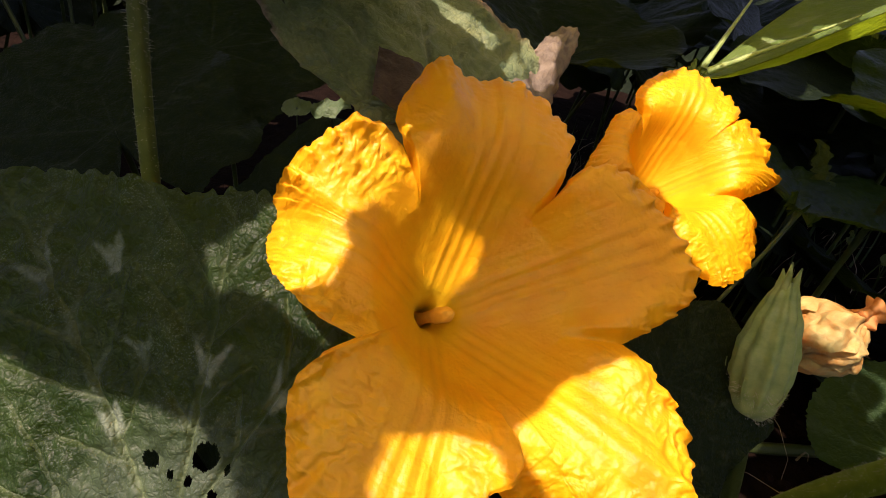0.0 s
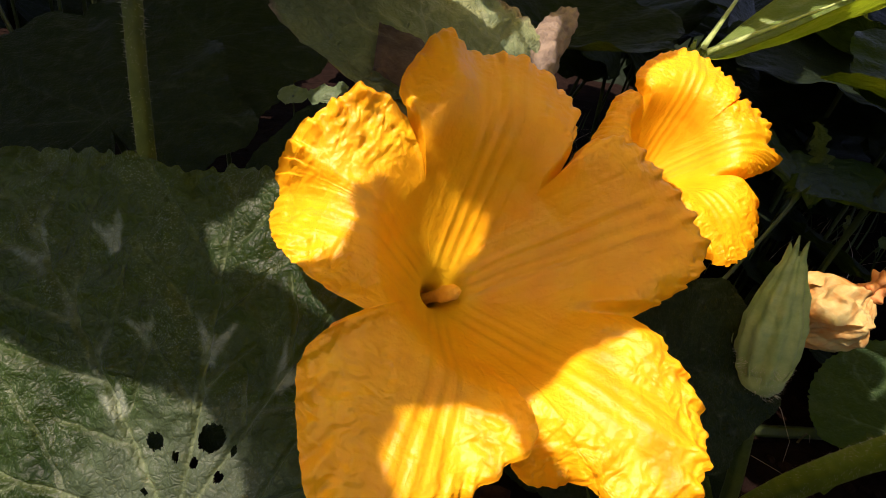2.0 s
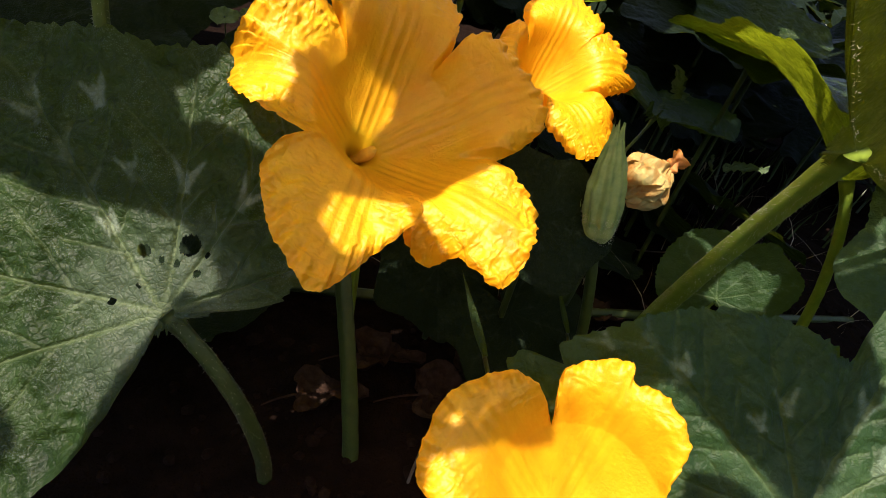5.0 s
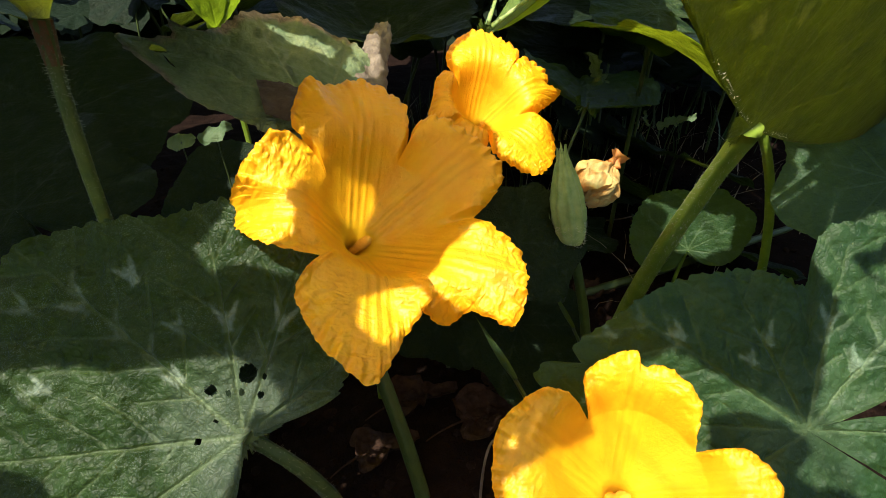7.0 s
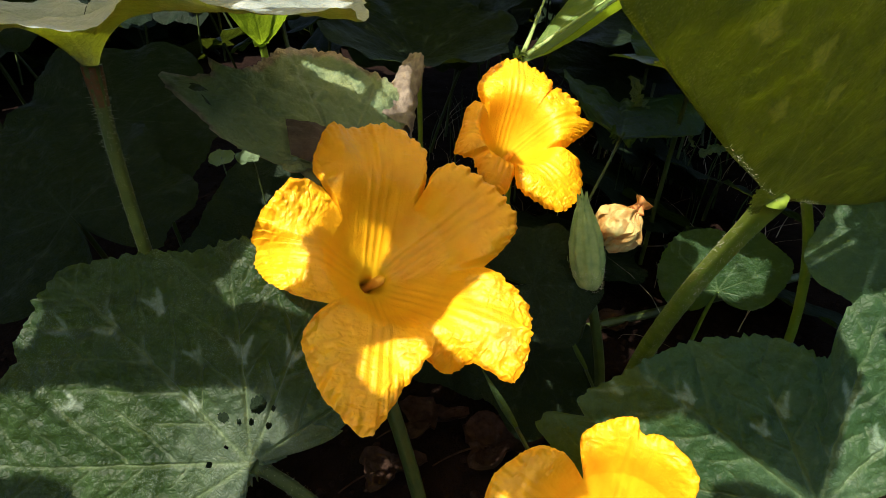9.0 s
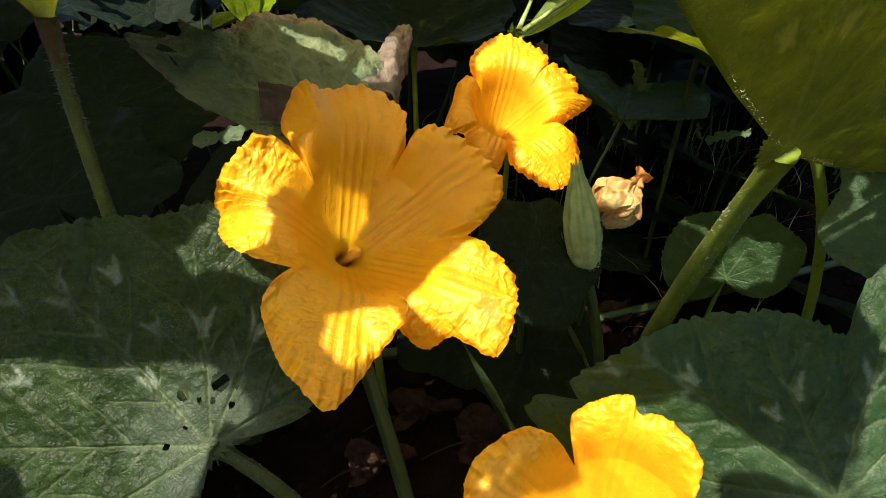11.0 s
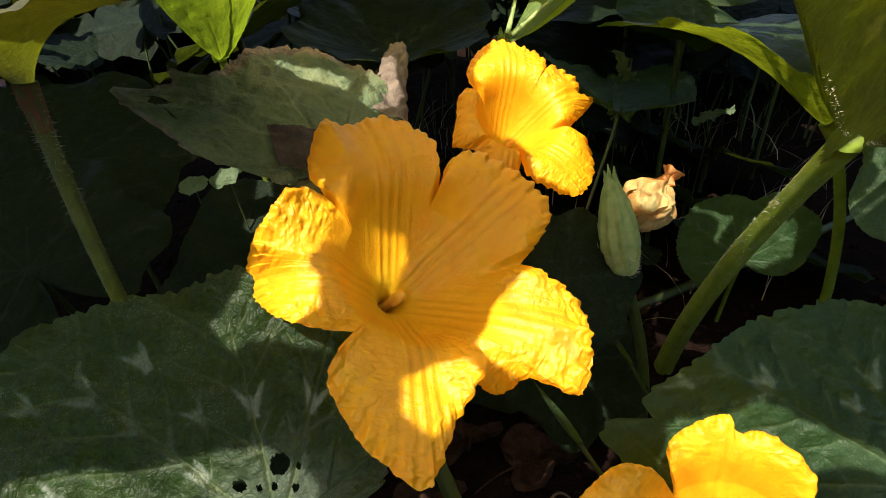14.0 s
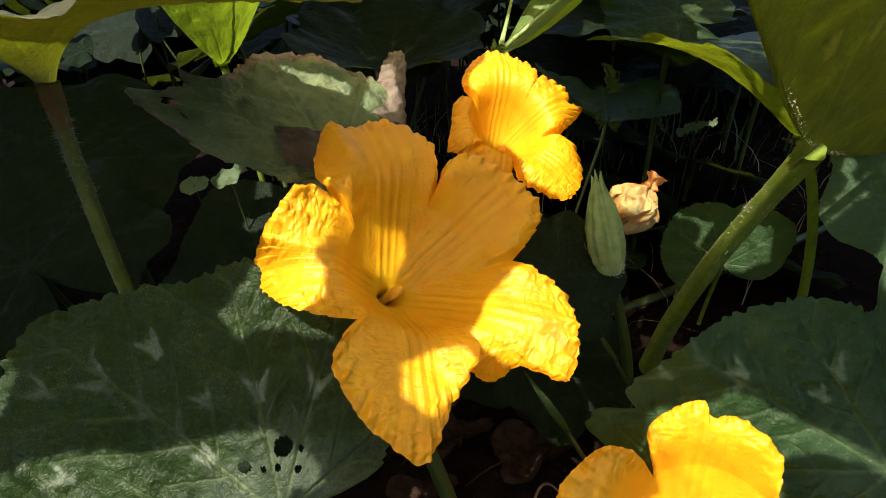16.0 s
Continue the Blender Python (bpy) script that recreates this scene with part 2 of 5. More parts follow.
def tube(name, points, r0, r1, material, parent=None, label="", ribs=5, depth=0.08, around=20, along=40, seed=0, flare=0.0):
    verts = []
    prev = None
    for i in range(along):
        t = i / (along - 1)
        p = bezier(points, t)
        d = (bezier(points, min(1, t + 0.01)) - bezier(points, max(0, t - 0.01))).normalized()
        side = d.cross(Vector((0.3, 0.2, 0.9))) if prev is None else prev - prev.dot(d) * d
        side.normalize()
        prev = side
        other = d.cross(side)
        r = r0 + (r1 - r0) * t + flare * smooth(0.85, 1.0, t)
        for k in range(around):
            a = 2 * math.pi * k / around
            rr = r * (1 + depth * math.cos(ribs * a) + 0.06 * fbm(p.x + math.cos(a) * r, p.y + math.sin(a) * r, p.z + seed, 120, 2))
            verts.append(p + side * (math.cos(a) * rr) + other * (math.sin(a) * rr))
    faces = []
    for i in range(along - 1):
        for k in range(around):
            k2 = (k + 1) % around
            faces.append((i * around + k, i * around + k2, (i + 1) * around + k2, (i + 1) * around + k))
    faces.append(tuple(range(around)))
    faces.append(tuple((along - 1) * around + k for k in reversed(range(around))))
    return mesh_object(name, verts, faces, material, parent, label)


def bristles(points, r0, r1, count, length, parent, seed, lo=0.0, hi=1.0):
    rng = random.Random(seed)
    verts, faces = [], []
    for _ in range(count):
        t = rng.uniform(lo, hi)
        p = bezier(points, t)
        d = (bezier(points, min(1, t + 0.01)) - bezier(points, max(0, t - 0.01))).normalized()
        s = Vector((rng.gauss(0, 1), rng.gauss(0, 1), rng.gauss(0, 1)))
        s = (s - s.dot(d) * d).normalized()
        out = (s + d * rng.uniform(-0.3, 0.3)).normalized()
        base = p + s * (r0 + (r1 - r0) * t) * 0.95
        tip = base + out * length * rng.uniform(0.5, 1.2)
        w = d.cross(s).normalized() * 0.00011
        n = len(verts)
        verts += [base + w, base - w * 0.5 + d * 0.0001, base - w * 0.5 - d * 0.0001, tip]
        faces += [(n, n + 1, n + 3), (n + 1, n + 2, n + 3), (n + 2, n, n + 3)]
    ob = mesh_object("bristles", verts, faces, BRISTLE, parent, "short pale bristly hairs", smooth=False)
    return tagged(ob, kind="stuff")


# ---- leaves ----
VEINS = (0.0, 0.62, -0.62, 1.28, -1.28, 2.05, -2.05)


def outline(theta, seed, tweaks, gap, rim):
    a = abs(theta)
    if rim:
        r = float(np.interp(theta, [p[0] for p in rim], [p[1] for p in rim]))
    else:
        r = 0.83 + 0.075 * math.cos(6 * theta) + 0.09 * math.cos(theta)
        r += 0.05 * fbm(math.cos(theta) * 1.3, math.sin(theta) * 1.3, seed * 3.7, 1.2, 2)
        r *= 1 - 0.80 * smooth(math.pi - gap, math.pi - 0.02, a)
    r += 0.012 * (abs((theta * 17.3 + 2 * fbm(theta, seed, 0, 2.0, 2)) % 1.0 - 0.5) * 2) - 0.006
    r += (0.016 if rim else 0.010) * fbm(math.cos(theta) * 9, math.sin(theta) * 9, seed, 2.0, 3)
    r += (0.006 if rim else 0.004) * fbm(math.cos(theta) * 40, math.sin(theta) * 40, seed + 3, 1.0, 2)
    for at, wide, much in tweaks:
        d = (theta - at + math.pi) % (2 * math.pi) - math.pi
        r *= 1 + much * math.exp(-(d / wide) ** 2)
    return r


def blade(name, R, seed, material, parent, neck=(0, 1), cup=0.0, funnel=0.0, fold=0.0, fold_at=0.0, bow=0.0, wave=0.03, tweaks=(), gap=0.45, steep=1.3,
          holes=(), rim=None, res=(200, 44), silver=1.0, pucker=0.006, dry_rim=0.0, pale_base=0.0, label="", veins=VEINS, marks=()):
    na, nr = res
    verts, vein_v, silver_v, dry_v, keep = [], [], [], [], []
    rng = random.Random(seed)
    phase = rng.uniform(0, 6)
    for i in range(na):
        th = -math.pi + 0.015 + (2 * math.pi - 0.03) * i / (na - 1)
        edge = outline(th, seed, tweaks, gap, rim)
        near = min(veins, key=lambda v: abs(v - th))
        for k in range(nr):
            rho = (k / (nr - 1)) ** 0.9
            r = rho * edge
            x, y = r * math.sin(th), r * math.cos(th)
            bend = 0.12 * math.sin(r * 3 + near * 4)
            s, c = r * math.cos(th - near), r * math.sin(th - near) - bend * r * 0.25
            v = math.exp(-(c / (0.0075 * (1.25 - rho))) ** 2)
            j0 = 0.24 + 0.05 * math.sin(near * 7 + seed)
            step = 0.155
            branch, spot = 0.0, 0.0
            line = s - abs(c) * 1.05 + 0.035 * fbm(x, y, seed + 9, 3.0, 2)
            m = round((line - j0 - (0.045 if c > 0 else 0)) / step)
            if 0 <= m < 5:
                off = line - j0 - (0.045 if c > 0 else 0) - m * step
                fade = smooth(0.48, 0.06, abs(c)) if abs(c) > 0.06 else 1
                branch = math.exp(-(off / 0.006) ** 2) * fade * 0.7
                hit = (math.sin(near * 13 + m * 5.3 + seed * 2.1) > 0.1)
                d = max(abs(off) - 0.004, 0)
                spot = hit * math.exp(-(d / 0.011) ** 2) * math.exp(-(max(abs(c) - 0.01, 0) / 0.05) ** 2)
                spot = max(spot, hit * math.exp(-(c / 0.022) ** 2) * math.exp(-((s - j0 - m * step - 0.035) / 0.05) ** 2) * 0.9)
            v = max(v, branch)
            cell = fbm(x, y, seed, 6.5, 2)
            z = neck[0] * (1 - math.exp(-(r / neck[1]) ** steep)) + cup * r * r + funnel * min(r, 0.9) * (1 - math.exp(-r * 4)) + bow * y * y
            fx = x * math.cos(fold_at) - y * math.sin(fold_at)
            z += fold * (math.sqrt(fx * fx + 0.02) - 0.141)
            z += wave * rho ** 2 * (math.sin(3 * th + phase) + 0.6 * math.sin(7 * th + phase * 2)) + 0.02 * wave / 0.03 * rho ** 3 * math.sin(15 * th + phase)
            z += pucker * (fbm(x, y, seed + 4, 14, 3) * 1.2 - v * 1.1) * min(1, rho * 3)
            verts.append((x * R, y * R, z * R))
            vein_v.append(min(1, v))
            silver_v.append(min(1.0, silver * 0.75 * smooth(0.30, 0.52, spot * (0.75 + 0.6 * cell))))
            # paler towards the stalk's end
            silver_v[-1] = max(silver_v[-1], pale_base * smooth(0.36, 0.10, r + 0.12 * fbm(x, y, seed + 2, 4, 3)) * (0.6 + 0.4 * cell))
            for at, far, size in marks:
                along, aside = r * math.cos(th - at) - far, r * math.sin(th - at)
                if -0.02 < along < size and abs(aside) < size:
                    arm = math.exp(-((abs(aside) - 0.55 * max(0.0, along)) / (0.015 * (1.3 - along / size))) ** 2) * smooth(size, 0.4 * size, along)
                    root = math.exp(-(aside / 0.016) ** 2) * math.exp(-((along - 0.02) / 0.03) ** 2)
                    silver_v[-1] = max(silver_v[-1], 0.85 * smooth(0.25, 0.75, max(arm, root) * (0.85 + 0.5 * cell)))
            dry_v.append(dry_rim * smooth(0.93, 1.02, rho + 0.10 * fbm(x, y, seed, 5, 3)))
            gone = any(math.hypot(x - hx, y - hy) < hr * (1 + 0.55 * fbm(x, y, seed + hr, 18, 3)) for hx, hy, hr in holes)
            keep.append(not gone)
    faces = grid_faces(na, nr, keep=keep if holes else None)
    return mesh_object(name, verts, faces, material, parent, label, {"vein": vein_v, "silver": silver_v, "dry": dry_v})


def leaf(label, origin, normal, tip, R, seed, material=None, stem=None, stem_r=(0.0035, 0.003), stem_mat=None, hairs=0, group="pumpkin leaves", spines=0, ribs=(), stain=False, **shape):
    thing = new("pumpkin_leaf")
    thing.matrix_world = frame_of(origin, normal, tip)
    tagged(thing, label, "leaf", group)
    blade("blade", R, seed, material or LEAF, thing, **shape)
    for th, reach in ribs:
        rise = shape.get("funnel", 0)
        way = Vector((math.sin(th), math.cos(th), rise))
        tube("midrib", [way * 0.004, way * reach * 0.5 + Vector((0, 0, -0.001)), way * reach], 0.0026, 0.0006, BUD, thing, "thick pale leaf rib", around=10, along=20)
    if stem:
        inv = thing.matrix_world.inverted()
        neck = shape.get("neck", (0, 1))
        top = neck[0] * R * (1 - math.exp(-(stem_r[1] * 1.25 / R / neck[1]) ** shape.get("steep", 1.3)))
        pts = [inv @ Vector(p) for p in stem] + [Vector((0, 0, top - (0.0005 if neck[0] else 0.0022)))]
        tube("petiole", pts, *stem_r, stem_mat or STALK, thing, "ridged green leaf stalk", flare=0.0012, seed=seed)
        if stain:
            upper = [bezier(pts, 0.87 + 0.125 * k / 2) for k in range(3)]
            tube("stained_band", upper, stem_r[1] + 0.0004, stem_r[1] + 0.0016, STAIN, thing, "rust-brown speckled band on the stalk", seed=seed + 3)
        if hairs:
            bristles(pts, *stem_r, hairs, 0.0016, thing, seed)
        if spines:
            bristles(pts, *stem_r, spines, 0.0030, thing, seed + 1, 0.72, 0.98)
    return thing


# ---- flowers ----


def rim_curve(points, steps):
    """a smooth line through the given points, with even steps"""
    pts = [Vector(p) for p in points]
    ext = [pts[0] * 2 - pts[1]] + pts + [pts[-1] * 2 - pts[-2]]
    fine = []
    for i in range(1, len(ext) - 2):
        p0, p1, p2, p3 = ext[i - 1:i + 3]
        for k in range(40):
            t = k / 40
            fine.append(0.5 * (2 * p1 + (p2 - p0) * t + (2 * p0 - 5 * p1 + 4 * p2 - p3) * t * t + (3 * p1 - p0 - 3 * p2 + p3) * t ** 3))
    fine.append(pts[-1])
    run = [0.0]
    for p, q in zip(fine, fine[1:]):
        run.append(run[-1] + (q - p).length)
    out, j = [], 0
    for i in range(steps):
        want = run[-1] * i / (steps - 1)
        while j < len(run) - 2 and run[j + 1] < want:
            j += 1
        out.append((fine[j].lerp(fine[j + 1], (want - run[j]) / max(1e-9, run[j + 1] - run[j])), want, run[-1]))
    return out


def corolla(thing, petals, seed, foot, deep=42.0, collar=41.0, res=(150, 120), ruffle=1.0, skew=0.35):
    """petals: (rim points from sinus to sinus, tip direction, bow, lift, crinkle), in millimetres along the flower's own axes; foot: the throat's centre."""
    nu, nv = res
    foot = Vector((foot[0], foot[1], 0))
    for number, (rim, tip, bow, lift, crinkle) in enumerate(petals):
        axis = (Vector((tip[0], tip[1], 0)) - foot).normalized()
        side = Vector((-axis.y, axis.x, 0))
        verts, throat, veins, across_v, along_v, crinkle_v = [], [], [], [], [], []
        own = seed * 31 + number * 7
        for edge, arc, total in rim_curve(rim, nu):
            s = arc / total
            inside = smooth(0.0, 0.10, s) * smooth(1.0, 0.90, s)
            flat = Vector((edge.x, edge.y, 0)) - foot
            full = flat.length * (1 + inside * (0.011 * fbm(arc * 0.30, own, 0, 1.0, 2) + 0.007 * fbm(arc * 0.9, own, 2, 1.0, 2)))
            way = flat.normalized()
            rimward = collar * (1 + skew * (0.5 * way.x + 0.866 * way.y))
            pleat = math.sin(arc * 0.62 + 2.2 * fbm(arc * 0.05, own, 5, 1.0, 2)) + 0.5 * math.sin(arc * 1.31 + own)
            for k in range(nv):
                v = k / (nv - 1)
                r = 3.6 + (full - 3.6) * v
                rho = r / rimward
                h = 1 - rho ** 1.5
                z = -deep * 0.5 * (h + math.sqrt(h * h + 0.06)) - 20 * math.exp(-(r - 3.6) / 2.4)
                u = min(1.0, max(0.0, (r - 0.80 * rimward) / max(4.0, full - 0.80 * rimward)))
                z += edge.z * u ** bow + lift * math.sin(math.pi * u) * inside
                spot = foot + way * r
                l, c = (spot - foot).dot(axis), (spot - foot).dot(side)
                wide = 1 + 0.010 * l
                bend = 0.9 * fbm(l * 0.05, own, 1, 1.0, 2)
                cc = (c - bend) / wide
                fade = smooth(6, 18, r) * smooth(1.0, 0.55, u) * inside
                rib = math.exp(-(cc / 1.1) ** 2) + 0.8 * math.exp(-((abs(cc) - 3.6) / 1.0) ** 2) + 0.3 * math.exp(-((abs(cc) - 8.5) / 1.2) ** 2)
                z += 0.75 * rib * fade
                out = smooth(0.12, 0.55, u)
                margin = smooth(0.55, 0.95, u)
                beside = smooth(7, 16, abs(c))
                crk = crinkle * out * (0.25 + 0.75 * max(beside, margin)) * (0.15 + 0.85 * inside)
                n1 = fbm(spot.x, spot.y, own, 0.045, 2)
                n2 = fbm(l * 0.19, c * 0.13, own + 3, 1.0, 3)
                n3 = 1 - 2 * abs(fbm(l * 0.33 + 0.5 * n2, c * 0.09, own + 8, 1.0, 2))
                n4 = fbm(l * 0.75 + 0.6 * n2, c * 0.22, own + 4, 1.0, 2)
                z += 2.2 * n1 * out + 1.1 * crk * n2 + 0.8 * crk * n3 + 0.40 * crk * n4
                z += ruffle * inside * smooth(0.66, 1.0, u) ** 1.5 * 1.3 * pleat
                z += 0.25 * fbm(spot.x, spot.y, seed, 0.12, 2) * smooth(10, 25, r)
                z -= 1.6 * inside * smooth(0.90, 1.0, u) ** 2
                sway = 0.5 * crk * fbm(l * 0.35, c * 0.35, own + 6, 1.0, 2)
                verts.append((spot + side * sway + Vector((0, 0, z))) / 1000)
                across_v.append(c * 1.2)
                along_v.append(l)
                crinkle_v.append(min(1.0, 0.04 + 0.6 * crk))
                throat.append(smooth(20, 6, r))
                veins.append(min(1.0, 0.20 * rib * fade + 0.08 * out * smooth(0.22, 0.05, abs(fbm(s * 9, l * 0.02, own, 1.0, 2)))))
        mesh_object("petal", verts, grid_faces(nu, nv), PETAL, thing, "",
                    {"throat": throat, "vein": veins, "across": across_v, "along": along_v, "crinkle": crinkle_v, "which": [seed * 5.3 + number * 2.7] * len(verts)})


def lathe(name, profile, material, parent, around=40, ribs=0, rib=0.0, twist=0.0, rough=0.0, seed=0, label="", axis=None):
    verts = []
    for i, (r, z) in enumerate(profile):
        for k in range(around):
            a = 2 * math.pi * k / around
            rr = r * (1 + rib * math.cos(ribs * a + twist * z * 1000)) + rough * fbm(math.cos(a) * r, math.sin(a) * r, z + seed, 140, 3)
            verts.append((rr * math.cos(a), rr * math.sin(a), z + 0.3 * rough * fbm(math.cos(a) * r, z, math.sin(a) * r + seed, 200, 2)))
    n = len(profile)
    faces = [(i * around + k, i * around + (k + 1) % around, (i + 1) * around + (k + 1) % around, (i + 1) * around + k) for i in range(n - 1) for k in range(around)]
    return mesh_object(name, verts, faces, material, parent, label)


def curve_profile(points, steps):
    out = []
    for i in range(steps):
        t = i / (steps - 1) * (len(points) - 1)
        j = min(int(t), len(points) - 2)
        u = t - j
        u = u * u * (3 - 2 * u) * 0.5 + u * 0.5
        out.append((points[j][0] * (1 - u) + points[j + 1][0] * u, points[j][1] * (1 - u) + points[j + 1][1] * u))
    return out


def flower(label, origin, normal, up, petals, seed, stalk, foot=(-8, -6), deep=42.0, collar=41.0, ruffle=1.0, lean=(0.006, 0.002), tall=1.0):
    thing = new("pumpkin_flower")
    thing.matrix_world = frame_of(origin, normal, up)
    tagged(thing, label, "flower", "open pumpkin flowers")
    corolla(thing, petals, seed, foot, deep, collar, ruffle=ruffle)
    low = -(deep + 20) / 1000
    base = Vector((foot[0] / 1000, foot[1] / 1000, low))
    top = Vector((base.x + lean[0], base.y + lean[1], low + 0.026))
    column = lathe("stamen", curve_profile([(0.0026, 0.0), (0.0020, 0.006), (0.0021, 0.013), (0.0029, 0.016), (0.0027, 0.023), (0.0017, 0.026), (0.0001, 0.0272)], 30),
                   STAMEN, thing, 24, 5, 0.10, 0.15, 0.0004, seed, "pale orange pollen column")
    column.matrix_local = frame_of(base, top - base, (0, 1, 0)) @ Matrix.Diagonal((1.1, 1.1, tall, 1))
    lathe("throat_floor", curve_profile([(0.0040, 0.004), (0.0036, 0.0008), (0.0001, 0.0)], 8), PETAL, thing, 24, label="yellow floor of the throat").location = base - Vector((0, 0, 0.001))
    lathe("calyx", curve_profile([(0.004, -0.012), (0.0065, -0.006), (0.0072, 0.0), (0.0078, 0.006), (0.0088, 0.012)], 14),
          STALK, thing, 30, 5, 0.06, 0, 0.0005, seed, "green cup at the flower's base").location = base
    for k in range(5):
        a = 2 * math.pi * k / 5 + seed
        out = Vector((math.cos(a), math.sin(a), 0))
        root = base + out * 0.0088 + Vector((0, 0, 0.010))
        tube("sepal", [root, root + out * 0.006 + Vector((0, 0, 0.005)), root + out * 0.014 + Vector((0, 0, 0.009))], 0.0011, 0.0002, STALK, thing, ribs=2, around=8, along=12)
    inv = thing.matrix_world.inverted()
    end = base + Vector((0, 0, -0.010))
    pts = [inv @ Vector(p) for p in stalk] + [end + Vector((0, 0, -0.03)), end]
    tube("stalk", pts, 0.0056, 0.0046, STALK_SHADED, thing, "long green flower stalk", seed=seed)
    return thing


# ---- ground ----
GROUND = -0.03


def ground_z(x, y):
    return GROUND + 0.012 * fbm(x, y, 0, 7, 3) + 0.004 * fbm(x, y, 3, 45, 2)


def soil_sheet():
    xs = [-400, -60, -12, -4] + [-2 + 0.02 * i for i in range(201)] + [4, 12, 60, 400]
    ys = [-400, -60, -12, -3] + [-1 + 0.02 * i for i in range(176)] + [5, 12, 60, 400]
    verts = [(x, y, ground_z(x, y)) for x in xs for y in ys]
    ob = mesh_object("ground", verts, [f[::-1] for f in grid_faces(len(xs), len(ys))], SOIL_SHADED)
    return tagged(ob, "crumbly brown garden soil with deep shade put into its colour", "soil", kind="structure")


soil_sheet()

# ---- the three open flowers ----
upper = ([(-39, 32, -7), (-49, 46, -8), (-50, 56, -8), (-43, 76, -2), (-29, 83, -16), (-10, 86, -10), (13, 75, -6), (15, 57, -2), (15, 45, -5)], (-16, 80), 1.4, 3.0, 0.30)
far_side = ([(15, 45, -5), (19, 55, 4), (33, 58, 9), (53, 47, 10), (66, 26, 12), (61, 11, 5), (49, -1, 1)], (52, 40), 1.5, 5.0, 0.40)
near_side = ([(49, -1, 1), (57, -7, 8), (70, -26, 12), (65, -44, 20), (55, -66, 16), (38, -56, 6), (29, -61, -8), (14, -52, -4), (8, -35, 2)], (60, -42), 1.4, 4.0, 1.0)
lower = ([(8, -35, 2), (12, -47, 16), (-3, -71, 9), (-20, -89, 15), (-33, -79, 13), (-41, -70, 8), (-50, -48, 1), (-47, -36, 5), (-39, -28, 4)], (-19, -86), 1.3, 3.0, 0.8)
curled = ([(-39, -28, 3), (-53, -25, 2), (-69, -14, -14), (-77, 5, -40), (-76, 15, -12), (-68, 28, 0), (-60, 36, 4), (-48, 38, -3), (-39, 32, -7)], (-72, 6), 2.6, -3.0, 0.95)
flower("wide open orange-yellow pumpkin flower with ruffled lobes, partly in shade", (0.041, 0.130, 0.2177), (0.266, -0.655, 0.707), (0.125, 0.751, 0.649),
       [upper, far_side, near_side, lower, curled], 1, [(0.045, 0.115, -0.035), (0.035, 0.14, 0.06)])

upper = ([(-30, 38, -8), (-34, 57, -8), (-22, 79, -10), (-2, 94, -12), (24, 84, -10), (36, 69, -8), (25, 52, -10)], (0, 90), 1.5, 5.0, 0.6)
far_side = ([(25, 52, -10), (40, 66, -8), (61, 56, -10), (67, 45, -16), (81, 43, -22), (53, 13, -14), (42, 5, -14)], (74, 46), 1.5, 4.0, 0.65)
near_side = ([(42, 5, -14), (59, -3, -8), (64, -23, -10), (57, -43, -8), (40, -57, -5), (16, -51, 0), (3, -42, 0), (0, -29, -4)], (54, -46), 1.5, 5.0, 0.6)
lower = ([(0, -29, -4), (-5, -44, -10), (-18, -42, -10), (-28, -31, -10), (-35, -17, -8)], (-16, -40), 1.5, 3.0, 0.6)
side = ([(-35, -17, -8), (-49, -14, -10), (-51, -8, -10), (-46, 14, -10), (-43, 33, -12), (-36, 40, -10), (-30, 38, -8)], (-48, 8), 1.5, 4.0, 0.6)
flower("open yellow pumpkin flower in full sun with crinkled lobes", (0.1537, 0.2863, 0.2191), (0.05, -0.66, 0.75), (0.21, 0.477, 0.854),
       [upper, far_side, near_side, lower, side], 2, [(0.16, 0.36, -0.03), (0.16, 0.36, 0.05)], foot=(-3, 4), deep=50.0, collar=32.0, ruffle=1.2, tall=1.45)

sunward = ([(-27, 41, 1), (-30, 59, 8), (-23, 67, 10), (-10, 73, 10), (-3, 73, 9), (0, 67, 7), (10, 67, 8), (23, 56, 6), (26, 47, 4), (24, 35, 1), (24, 29, -2)], (0, 70), 1.4, 4.0, 0.5)
far_side = ([(24, 29, -2), (34, 31, 2), (44, 31, 2), (53, 23, 0), (56, 15, -2), (52, -5, -2), (28, -20, 0)], (54, 14), 1.5, 4.0, 0.8)
near_side = ([(28, -20, 0), (45, -50, 2), (20, -62, 2), (-2, -36, 0)], (34, -58), 1.5, 4.0, 0.8)
lower = ([(-2, -36, 0), (-10, -66, 2), (-45, -60, 2), (-62, -35, 2), (-48, -12, 0)], (-40, -55), 1.5, 4.0, 0.8)
side = ([(-48, -12, 0), (-72, -2, 4), (-75, 21, 7), (-72, 34, 10), (-66, 41, 10), (-52, 52, 10), (-40, 52, 10), (-34, 49, 8), (-27, 41, 1)], (-66, 38), 1.4, 3.0, 0.6)
flower("pumpkin flower opening upward in glaring sun low between the leaves", (0.1296, -0.0031, 0.1124), (-0.30, -0.45, 0.84), (0.159, 0.507, 0.847),
       [sunward, far_side, near_side, lower, side], 3, [(0.16, 0.03, -0.035), (0.16, 0.035, -0.01)], foot=(-12, 4))

